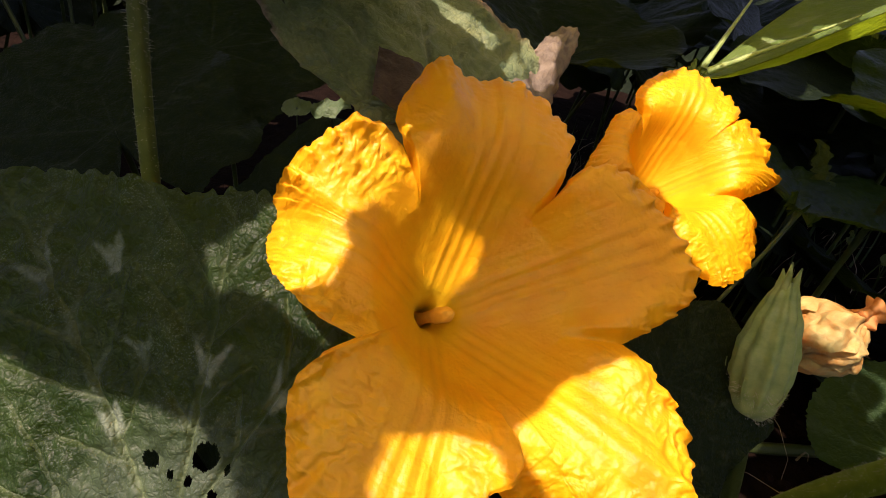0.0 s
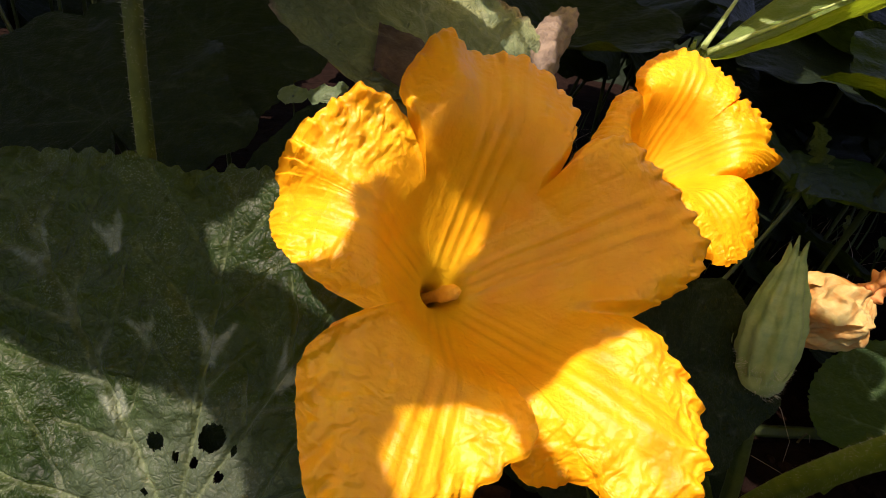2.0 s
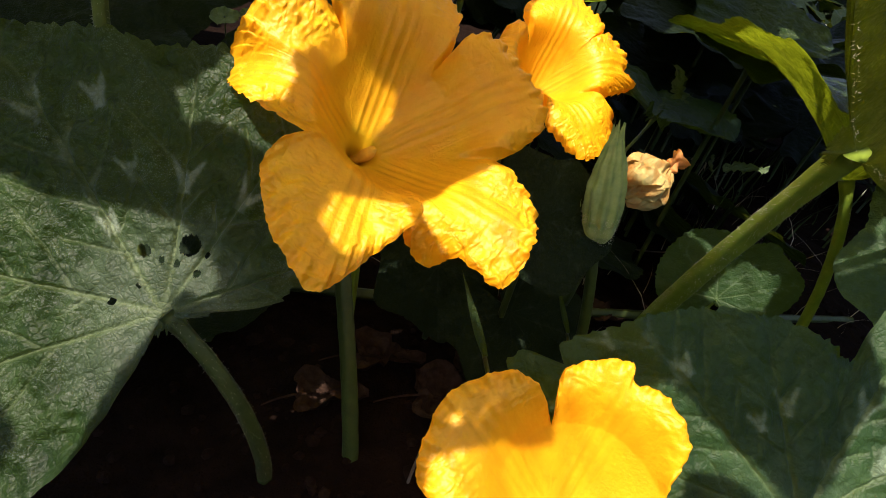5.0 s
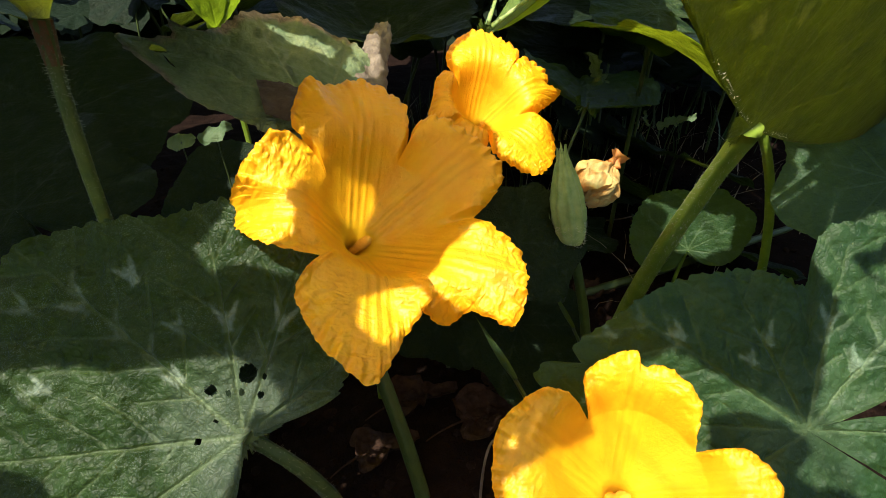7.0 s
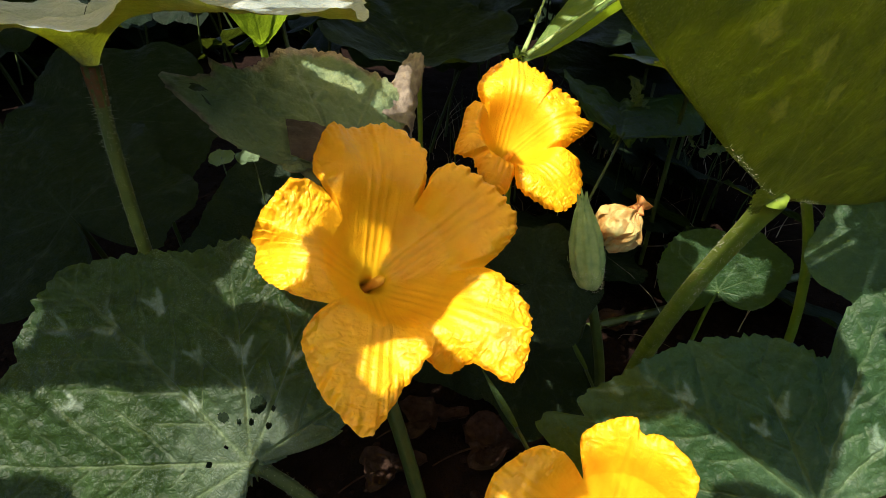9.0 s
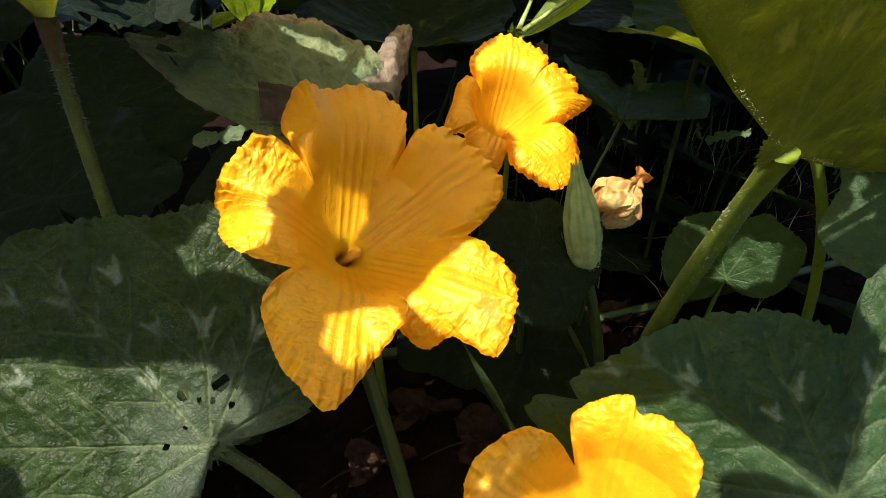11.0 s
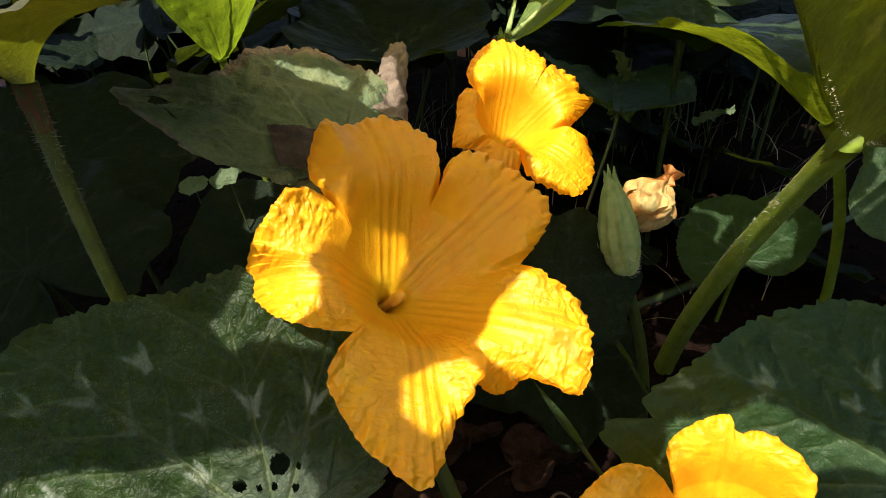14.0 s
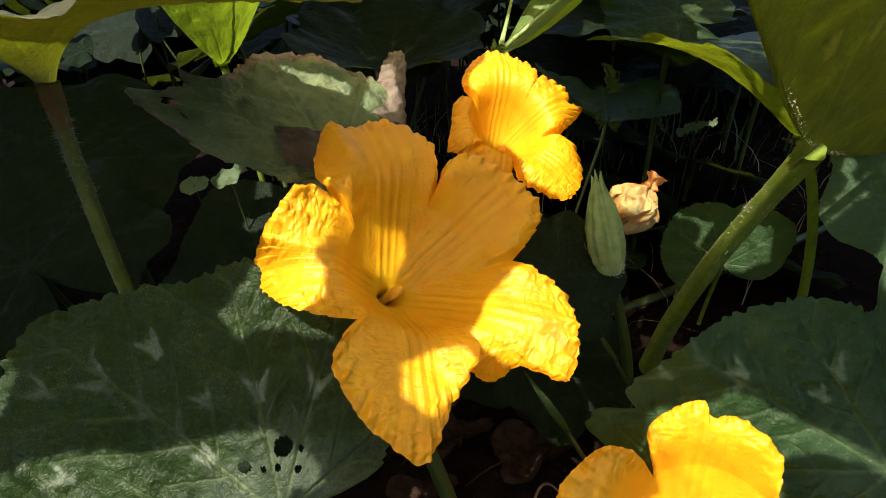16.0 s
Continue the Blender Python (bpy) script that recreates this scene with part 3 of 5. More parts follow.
# ---- leaves seen close ----
OLD_J, OLD_TIP = Vector((0.012, 0.2038, 0.2437)), Vector((-0.099, 0.267, 0.297))
leaf("large dark green pumpkin leaf with silver marks and holes", (-0.0513, 0.0833, 0.1266), (-0.10, -0.74, 0.66), (-0.62, 0.52, 0.59), 0.155, 11,
     fold=0.14, fold_at=-0.85, wave=0.02, res=(720, 140), holes=((0.145, 0.13, 0.032), (0.04, 0.18, 0.020), (0.10, 0.10, 0.007), (0.13, 0.05, 0.008), (0.07, 0.13, 0.006), (-0.1, 0.10, 0.010), (0.18, 0.08, 0.007), (-0.02, 0.10, 0.005)),
     veins=(-0.03, 0.68, 1.15, -0.77, -1.37, 1.75),
     marks=((-0.03, 0.64, 0.13), (0.68, 0.36, 0.12), (1.15, 0.37, 0.12), (0.24, 0.62, 0.09), (-0.17, 0.77, 0.10), (0.30, 0.40, 0.08), (0.0, 0.28, 0.07), (-0.45, 0.62, 0.09)),
     rim=((-3.14, 0.05), (-2.45, 0.06), (-2.3, 0.14), (-2.2, 0.38), (-2.05, 0.6), (-1.75, 0.82), (-1.4, 0.95), (-1.0, 0.95), (-0.64, 0.88), (-0.37, 0.88), (-0.18, 0.92),
          (0.02, 0.93), (0.17, 0.87), (0.34, 0.80), (0.5, 0.76), (0.72, 0.78), (0.8, 0.77), (1.0, 0.67), (1.2, 0.63), (1.5, 0.55), (1.8, 0.44), (1.95, 0.36), (2.05, 0.31), (2.12, 0.14), (2.4, 0.06), (3.14, 0.05)), silver=0.35, pucker=0.014, pale_base=0.45,
     stem=[(-0.01, 0.10, -0.03), (-0.005, 0.075, 0.06), (-0.03, 0.082, 0.10)], stem_r=(0.0045, 0.0034), stem_mat=STALK_SHADED, hairs=420)
leaf("broad pumpkin leaf held level on a bristly stalk, sun behind it", (-0.112, 0.208, 0.297), (0.0, 0.0, 1), (0.2, -1.0, 0), 0.135, 12, LEAF_GLARE,
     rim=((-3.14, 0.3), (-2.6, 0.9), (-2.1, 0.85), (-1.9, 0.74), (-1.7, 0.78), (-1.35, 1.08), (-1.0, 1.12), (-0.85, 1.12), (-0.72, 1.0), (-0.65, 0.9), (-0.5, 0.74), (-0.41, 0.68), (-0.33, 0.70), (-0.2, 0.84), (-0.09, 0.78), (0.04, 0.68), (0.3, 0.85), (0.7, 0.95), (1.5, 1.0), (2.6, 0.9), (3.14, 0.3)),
     neck=(0.29, 0.105), steep=0.9, cup=0.0, wave=0.034, res=(300, 70), stem=[(-0.12, 0.22, -0.03), (-0.135, 0.21, 0.15), (-0.117, 0.208, 0.26)], stem_r=(0.0042, 0.0034), stem_mat=STALK_DIM, hairs=1100, spines=200, stain=True)
right_leaf = leaf("large backlit pumpkin leaf overhead on a thick ribbed stalk", (0.2272, 0.098, 0.251), (-0.22, 0.93, 0.29), (0.3, -0.4, 0.8), 0.19, 13, LEAF_BACKLIT,
     rim=((-3.14, 0.05), (-1.76, 0.06), (-1.64, 0.8), (-1.58, 1.05), (-1.0, 1.15), (0.0, 1.2), (0.9, 1.15), (1.10, 1.08), (1.175, 1.0), (1.195, 0.88), (1.21, 0.5), (1.25, 0.1), (3.14, 0.05)),
     neck=(0.02, 0.1), wave=0.001, pucker=0.003, silver=0.15, marks=((0.95, 0.62, 0.07), (0.72, 0.45, 0.06), (0.45, 0.30, 0.06), (0.9, 0.36, 0.05)), res=(340, 80), stem=[(0.279, 0.226, -0.04), (0.275, 0.212, 0.03), (0.268, 0.185, 0.11), (0.244, 0.134, 0.195)], stem_r=(0.0088, 0.0050), hairs=2600)
for turn, reach in ((1.208, 0.08), (-1.66, 0.05)):
    bristles([Vector((0, 0, 0)), Vector((math.sin(turn) * reach, math.cos(turn) * reach, 0))], 0.0008, 0.0005, 60, 0.0012, right_leaf, 77)
leaf("dark green pumpkin leaf with pale fork marks, partly sunlit", (0.258, 0.023, 0.090), (-0.25, -0.75, 0.60), (-0.72, 0.5, 0.45), 0.145, 14, LEAF_LIT,
     rim=((-3.14, 0.7), (-2.6, 0.6), (-1.9, 0.5), (-1.5, 0.5), (-1.1, 0.5), (-0.6, 0.85), (-0.36, 1.12), (-0.30, 1.08), (-0.27, 0.93), (-0.23, 1.0), (-0.07, 0.91), (0.29, 0.8),
          (0.52, 0.73), (0.8, 0.66), (1.0, 0.58), (1.09, 0.60), (1.13, 0.78), (1.2, 0.86), (1.43, 0.91), (1.8, 0.85), (2.1, 0.5), (2.2, 0.12), (2.32, 0.12), (2.45, 0.5), (2.8, 0.75), (3.14, 0.7)), fold=0.06, fold_at=0.0, wave=0.03, res=(520, 100), silver=0.35, pucker=0.012, pale_base=0.2, veins=(0.02, 0.62, 1.26, 1.7, 2.63, -0.5, -1.2),
     marks=((0.10, 0.62, 0.10), (0.66, 0.38, 0.12), (1.26, 0.44, 0.12), (-0.1, 0.86, 0.10), (0.38, 0.34, 0.08), (1.66, 0.32, 0.12)), stem=[(0.25, 0.06, -0.03), (0.25, 0.05, 0.05)])
leaf("faded grey-green old pumpkin leaf with brown dried margin", OLD_J, (0.30, -0.45, 0.84), OLD_TIP - OLD_J, 0.165, 15, LEAF_OLD,
     fold=0.0, wave=0.02, gap=1.95, dry_rim=1.0, silver=0.7, pucker=0.012, rim=((-3.14, 0.03), (-1.4, 0.08), (-1.04, 0.15), (-0.79, 0.24), (-0.51, 0.40), (-0.31, 0.57), (-0.2, 0.70), (-0.12, 0.75), (-0.05, 0.66), (0.05, 0.62), (0.1, 0.66), (0.17, 0.54), (0.42, 0.57), (0.6, 0.60), (0.81, 0.64),
          (1.1, 0.58), (1.45, 0.55), (1.7, 0.45), (2.0, 0.15), (3.14, 0.03)),
     holes=((-0.07, 0.60, 0.014), (-0.10, 0.53, 0.006)), res=(300, 70), stem=[(0.03, 0.22, -0.03), (0.03, 0.22, 0.15)])
leaf("small round pumpkin leaf near the ground, its upper half sunlit", (0.3589, 0.2382, 0.0673), (-0.6, -0.65, 0.3), (0.025, 0.004, 0.064), 0.075, 16, LEAF_LIT,
     rim=((-3.14, 0.2), (-2.99, 0.34), (-2.56, 0.61), (-1.72, 0.78), (-1.05, 0.9), (-0.5, 0.83), (-0.28, 0.74), (0.0, 0.92), (0.2, 0.87), (0.62, 0.9), (1.05, 0.68), (1.42, 0.54), (1.7, 0.4), (2.2, 0.1), (3.14, 0.06)),
     wave=0.02, cup=0.02, silver=0.4, res=(220, 40), stem=[(0.372, 0.26, -0.03), (0.365, 0.25, 0.03)], stem_r=(0.002, 0.0018))
UR_J = Vector((0.352, 0.20, 0.208))
leaf("pumpkin leaf with a pale rim seen from beneath", UR_J, (0.10, 0.15, 0.98), Vector((0.262, 0.345, 0.225)) - UR_J, 0.175, 17, LEAF,
     rim=((-3.14, 0.1), (-2.2, 0.12), (-1.6, 0.16), (-1.2, 0.28), (-0.95, 0.5), (-0.65, 0.62), (-0.34, 0.70), (-0.12, 0.88), (0.0, 0.98), (0.1, 1.08), (0.6, 1.1), (1.2, 1.0), (2.0, 0.9), (2.8, 0.7), (3.14, 0.1)),
     neck=(0.45, 0.35), wave=0.015, res=(260, 60), stem=[(0.43, 0.20, -0.03), (0.41, 0.19, 0.10), (0.37, 0.19, 0.18)], stem_r=(0.004, 0.0035), hairs=260)
leaf("green pumpkin leaf with toothed, sunlit lower margin", (0.405, 0.125, 0.186), (-0.35, -0.6, 0.7), (-0.9, 0.2, -0.15), 0.085, 18, LEAF_LIT,
     tweaks=((0.0, 0.8, -0.08),), cup=-0.10, wave=0.02, silver=0.2, stem=[(0.43, 0.14, -0.03), (0.42, 0.14, 0.12)], stem_r=(0.003, 0.0025))

leaf("bright yellow-green young pumpkin leaf, folded and backlit", (-0.075, 0.515, 0.267), (-0.05, 0.1, 1), (0.2, -1, 0.1), 0.10, 20, LEAF_YOUNG,
     funnel=1.05, wave=0.03, pucker=0.016, rim=((-3.14, 0.05), (-2.0, 0.1), (-1.8, 0.7), (-1.3, 0.8), (-0.5, 0.75), (0.2, 0.85), (0.7, 0.7), (0.8, 0.1), (3.14, 0.05)), ribs=((-0.35, 0.06),), stem=[(-0.07, 0.53, -0.03), (-0.07, 0.53, 0.15)])
leaf("dark green drooping pumpkin leaf behind the flowers", (0.1021, 0.5137, 0.244), (0.05, -0.2, 0.97), (0.3, 0.8, 0.3), 0.13, 21, LEAF_SHADED,
     funnel=0.35, wave=0.03, stem=[(0.10, 0.52, -0.03), (0.10, 0.52, 0.12)])
leaf("backlit yellow-green pumpkin leaf on a forked pale stalk", (0.1858, 0.3852, 0.2654), (0.32, 0.1, 0.95), (0.75, 0.55, 0.1), 0.14, 22, LEAF_YOUNG,
     rim=((-3.14, 0.05), (-0.3, 0.08), (-0.15, 0.8), (0.2, 1.0), (0.7, 1.1), (1.3, 1.05), (1.6, 0.9), (1.8, 0.06), (3.14, 0.05)),
     funnel=1.05, wave=0.025, pucker=0.012, ribs=((-0.5, 0.085), (0.45, 0.085)), stem=[(0.19, 0.42, -0.03), (0.19, 0.40, 0.15)], stem_r=(0.003, 0.0028))
leaf("small bent dark leaf with a torn sunlit tip", (0.298, 0.3674, 0.1851), (0.2, -0.19, 0.97), (0.08, 0.13, 0.022), 0.16, 23, LEAF_LIT,
     rim=((-3.14, 0.05), (-0.95, 0.08), (-0.66, 0.85), (-0.56, 1.05), (-0.4, 0.85), (-0.2, 0.86), (-0.05, 0.8), (0.0, 0.98), (0.06, 0.85), (0.2, 1.0), (0.32, 1.4), (0.45, 1.2), (0.8, 0.8), (1.1, 0.1), (3.14, 0.05)),
     fold=0.06, wave=0.03, pucker=0.02, stem=[(0.2, 0.30, 0.0), (0.2098, 0.2883, 0.1194), (0.27, 0.33, 0.17)], stem_r=(0.0015, 0.0014), stem_mat=STALK_SHADED)

leaf("dark green pumpkin leaf rising behind a pale sunlit rim", (0.385, 0.392, 0.276), (-0.12, -0.45, 0.88), (-0.5, 0.6, 0.3), 0.085, 19, LEAF, silver=0.5, wave=0.03,
     stem=[(0.40, 0.42, GROUND), (0.40, 0.42, 0.12)], stem_r=(0.003, 0.0026), stem_mat=STALK_SHADED)
# shade is in their colour; the low ones also cover sunlit soil
for n, (o, nn, tip, R) in enumerate([
    ((-0.05, 0.30, 0.10), (-0.15, -0.75, 0.65), (-0.35, 0.5, 0.75), 0.125),
    ((-0.25, 0.36, 0.150), (0.1, -0.5, 0.85), (-0.6, 0.6, 0.3), 0.13),
    ((-0.25, 0.52, 0.19), (0.1, -0.5, 0.85), (0.3, 0.8, 0.3), 0.14),
    ((0.135, 0.172, 0.155), (0.1, -0.7, 0.7), (0.5, 0.3, -0.4), 0.055),
    ((0.15, 0.19, 0.06), (0.0, -0.6, 0.8), (0.5, -0.5, -0.3), 0.07),
    ((0.093, 0.225, 0.07), (0.0, -0.7, 0.7), (0.1, -0.5, -0.6), 0.06),
    ((0.44, 0.66, 0.19), (0.1, -0.4, 0.9), (-0.6, 0.6, 0.3), 0.13),
    ((0.47, 0.43, 0.02), (0.5, 0.3, 0.8), (0.6, 0.6, 0.1), 0.13),
    ((0.58, 0.63, 0.27), (-0.1, 0.1, 0.98), (-0.5, 0.5, 0.1), 0.16),
    ((0.46, 0.60, 0.26), (0.0, -0.2, 0.98), (-0.5, 0.5, 0.1), 0.15),
    ((0.66, 0.50, 0.25), (0.0, 0.1, 0.98), (0.5, 0.5, 0.1), 0.16),
    ((0.50, 0.66, 0.235), (-0.1, -0.4, 0.9), (-0.6, 0.3, 0.3), 0.115),
    ((-0.13, 0.215, 0.02), (0.0, -0.1, 0.99), (-0.3, 0.5, 0.0), 0.12),
    ((0.42, 0.50, 0.04), (0.5, -0.1, 0.85), (-0.6, 0.7, 0.1), 0.14),
    ((0.56, 0.50, 0.05), (0.4, 0.1, 0.9), (0.5, 0.7, 0.1), 0.14),
    ((0.50, 0.62, 0.06), (0.4, -0.2, 0.9), (0.3, 0.9, 0.1), 0.15),
    ((0.33, 0.58, 0.05), (0.3, 0.1, 0.95), (-0.4, 0.8, 0.1), 0.14),
    ((0.46, 0.30, 0.02), (0.4, 0.2, 0.9), (0.6, 0.4, 0.1), 0.12),
    ((0.27, 0.40, 0.03), (0.2, 0.1, 0.95), (0.3, 0.8, 0.1), 0.12),
]):
    leaf("pumpkin leaf with deep shade put into its colour", o, nn, tip, R, 40 + n, LEAF_SHADED, silver=0.5, wave=0.03,
         stem=[(o[0] + 0.01, o[1] + 0.02, GROUND), (o[0] + 0.01, o[1] + 0.02, o[2] * 0.5)], stem_r=(0.0028, 0.0024), stem_mat=STALK_SHADED)

# ---- bud and wilted flower ----


def closed_bud():
    thing = new("flower_bud")
    tip, base = Vector((0.1664, 0.1832, 0.2206)), Vector((0.1799, 0.1756, 0.1480))
    axis = tip - base
    thing.matrix_world = frame_of(base, axis, (0, 1, 0))
    tagged(thing, "closed ribbed green flower bud with a hairy base", "bud")
    L = axis.length
    lathe("bud_body", curve_profile([(0.0055, 0.0), (0.0102, 0.006), (0.0120, 0.018), (0.0116, 0.034), (0.0085, 0.050), (0.0050, 0.061), (0.0030, 0.068)], 60),
          BUD, thing, 100, 10, 0.07, 0.012, 0.0007, 5)
    for k in range(5):
        a = 2 * math.pi * k / 5
        p = Vector((math.cos(a), math.sin(a), 0))
        tube("bud_tip", [p * 0.0028 + Vector((0, 0, 0.064)), p * 0.0026 + Vector((0, 0, 0.069)), p * 0.0034 + Vector((0, 0, L - 0.001 + 0.0015 * math.sin(k * 2)))], 0.0018, 0.0003, BUD, thing, ribs=2, around=8, along=8)
        tube("sepal", [p * 0.0104 + Vector((0, 0, 0.008)), p * 0.0145 + Vector((0, 0, 0.013)), p * 0.0142 + Vector((0, 0, 0.022))], 0.0008, 0.0002, BUD, thing, ribs=2, around=8, along=8)
    lathe("bud_base", curve_profile([(0.0035, -0.006), (0.0075, -0.003), (0.0108, 0.003), (0.0110, 0.010)], 12), BUD, thing, 40, 5, 0.04, 0, 0.0004, 6, "paler hairy swelling under the bud")
    bristles([Vector((0, 0, -0.004)), Vector((0, 0, 0.016))], 0.0092, 0.0118, 700, 0.0024, thing, 3)
    inv = thing.matrix_world.inverted()
    tube("stalk", [inv @ Vector(p) for p in [(0.208, 0.165, GROUND), (0.2075, 0.1607, 0.06), (0.186, 0.172, 0.12)]] + [Vector((0, 0, -0.004))], 0.0042, 0.0036, STALK_SHADED, thing, "green bud stalk")


def wrap(name, turn, wide, tall, material, thing, seed):
    """one limp petal wound round the flower's axis in crumpled folds"""
    nu, nv = 50, 60
    verts = []
    for i in range(nu):
        p = i / (nu - 1)
        for k in range(nv):
            t = k / (nv - 1)
            a = turn + (p - 0.5) * 2.1 + 1.5 * t
            r = wide * (0.25 + 1.5 * t * (1 - t) * 1.9 - 0.10 * t) * (0.92 + 0.16 * p)
            r += 0.0062 * fbm(p * 1.8 + 1.6 * t, t * 1.2, seed, 1.5, 4) + 0.0011 * math.sin(p * 13 + t * 9 + seed)
            z = tall * t - 0.004 + 0.003 * fbm(p * 3, t * 2, seed + 3, 1.3, 2)
            verts.append((r * math.cos(a), r * math.sin(a), z))
    return mesh_object(name, verts, grid_faces(nu, nv), material, thing)


def wilted_flower():
    thing = new("wilted_flower")
    base, tip = Vector((0.194, 0.187, 0.176)), Vector((0.217, 0.190, 0.201))
    thing.matrix_world = frame_of(base, tip - base, (0, 1, 0))
    tagged(thing, "wilted crumpled flower, cream and peach, twisted shut", "flower")
    for k in range(5):
        wrap("crumpled_petal", 2 * math.pi * k / 5, 0.0150 + 0.0022 * (k % 3), 0.033, WILT, thing, 30 + k)
    lathe("dried_frill", curve_profile([(0.004, 0.026), (0.0055, 0.030), (0.0038, 0.034), (0.006, 0.039)], 24), plain_material("wilted_tip", (0.46, 0.15, 0.03), (0.52, 0.27, 0.08), 90, 0.7, 0.5, 0.001, 0.2),
          thing, 60, 4, 0.35, 0.15, 0.003, 9, "orange shrivelled petal tip")
    inv = thing.matrix_world.inverted()
    tube("stalk", [inv @ Vector(p) for p in [(0.20, 0.22, GROUND), (0.195, 0.2, 0.08)]] + [Vector((0, 0, -0.004))], 0.004, 0.0034, STALK_SHADED, thing)


closed_bud()
wilted_flower()

# ---- unseen leaf-shaped screens, added overhead to cast the shade ----
SIDE = Vector((-SUN.y, SUN.x, 0)).normalized()
RISE = SUN.cross(SIDE)
if RISE.z < 0:
    SIDE, RISE = -SIDE, -RISE


# round screen, added out of view to keep sun off the background
def overhead(a, b, height, R, seed, run):
    if seed in (130, 165, 166, 167, 177, 178):
        return None
    foot = SIDE * a + RISE * b
    at = foot + SUN * ((height - foot.z) / SUN.z)
    root = Vector((0.6 * at.x + run * 0.3, -1.35 + 0.2 * at.y, GROUND))
    return leaf("unseen leaf-shaped screen added to shade the pumpkin bed", at, SUN + Vector((0, 0, 0.25)), (math.sin(seed * 2.3), math.cos(seed * 2.3), 0.1), R, seed, LEAF_SCREEN if seed < 100 else LEAF,
                group="pumpkin leaves overhead", res=(110, 18), wave=0.01, rim=((-3.14, 0.6), (-2.95, 0.97), (2.95, 0.97), (3.14, 0.6)), stem=[root, root + Vector((0, 0, 1.6)), at + SUN * 0.7], stem_r=(0.0009, 0.0002))


def shade_leaf(a, b, R, seed, reach):
    """one unseen leaf-shaped screen added across the sun's path; reach: its rim's radii, evenly round the stalk's end
    """
    foot = SIDE * a + RISE * b
    at = foot + SUN * ((0.46 + 0.004 * (seed % 11) - foot.z) / SUN.z)
    root = Vector((0.8 * at.x, -1.25 + 0.3 * at.y, GROUND))
    step = 2 * math.pi / len(reach)
    rim = [(-math.pi + step * k, r) for k, r in enumerate(reach)] + [(math.pi, reach[0])]
    return leaf("unseen leaf-shaped screen added to shade the pumpkin bed", at, SUN, RISE, R, seed, LEAF_SCREEN,
                group="pumpkin leaves overhead", res=(150, 16), wave=0.01, rim=rim, stem=[root, root + Vector((0, 0, 1.6)), at + SUN * 0.7], stem_r=(0.0009, 0.0002))


# outlines cut so that their shadows leave the wanted patches sunlit
shade_leaf(-0.443, 0.181, 0.085, 50, (1.00, 1.00, 1.00, 1.00, 1.00, 1.00, 1.00, 1.00, 1.00, 1.00, 1.00, 1.00, 1.00, 1.00, 1.00, 1.00, 1.00, 1.00, 1.00, 1.00))
shade_leaf(-0.529, 0.298, 0.085, 51, (1.00, 1.00, 1.00, 1.00, 1.00, 1.00, 1.00, 1.00, 1.00, 1.00, 1.00, 1.00, 1.00, 1.00, 1.00, 1.00, 1.00, 1.00, 1.00, 1.00))
shade_leaf(-0.040, 0.244, 0.085, 52, (0.42, 1.00, 1.00, 0.66, 0.63, 0.70, 1.00, 1.00, 1.00, 1.00, 0.22, 1.00, 1.00, 1.00, 1.00, 0.14, 0.36, 0.14, 0.14, 0.29))
shade_leaf(-0.313, 0.566, 0.085, 53, (1.00, 1.00, 1.00, 1.00, 1.00, 1.00, 1.00, 1.00, 1.00, 1.00, 1.00, 1.00, 1.00, 1.00, 1.00, 1.00, 1.00, 1.00, 1.00, 1.00))
shade_leaf(-0.094, 0.128, 0.085, 54, (0.22, 0.24, 0.26, 0.35, 1.00, 1.00, 0.49, 0.44, 0.38, 0.35, 0.35, 1.00, 0.40, 0.61, 0.61, 1.00, 1.00, 1.00, 1.00, 0.28))
shade_leaf(-0.166, 0.218, 0.085, 55, (1.00, 1.00, 1.00, 0.63, 0.52, 0.52, 1.00, 1.00, 1.00, 0.98, 0.52, 0.45, 0.79, 1.00, 0.21, 0.66, 0.59, 0.61, 0.63, 0.49))
shade_leaf(0.086, 0.235, 0.085, 56, (0.12, 0.17, 0.33, 0.59, 0.95, 1.00, 0.52, 0.51, 0.54, 0.61, 0.77, 1.00, 1.00, 1.00, 0.98, 0.95, 0.38, 0.19, 0.15, 0.14))
shade_leaf(0.020, 0.427, 0.085, 57, (0.98, 1.00, 0.98, 0.88, 0.91, 0.95, 0.91, 1.00, 1.00, 0.21, 0.21, 0.14, 0.15, 0.15, 0.21, 0.47, 0.45, 1.00, 1.00, 1.00))
shade_leaf(-0.148, 0.614, 0.085, 58, (0.49, 0.21, 0.47, 1.00, 1.00, 0.17, 1.00, 0.82, 1.00, 1.00, 1.00, 0.84, 0.81, 0.93, 1.00, 0.77, 0.74, 0.58, 0.77, 0.63))
shade_leaf(0.184, 0.482, 0.085, 59, (0.24, 0.31, 0.81, 0.95, 0.91, 1.00, 1.00, 1.00, 1.00, 1.00, 1.00, 1.00, 1.00, 1.00, 1.00, 1.00, 1.00, 1.00, 1.00, 1.00))
shade_leaf(-0.310, 0.221, 0.085, 60, (1.00, 1.00, 1.00, 1.00, 1.00, 1.00, 1.00, 0.59, 0.51, 1.00, 1.00, 0.29, 0.24, 1.00, 1.00, 1.00, 1.00, 1.00, 1.00, 1.00))
shade_leaf(-0.184, 0.121, 0.085, 61, (0.63, 0.84, 0.49, 0.49, 0.42, 1.00, 1.00, 1.00, 1.00, 0.91, 1.00, 1.00, 1.00, 0.54, 0.63, 1.00, 0.72, 0.61, 0.59, 0.58))
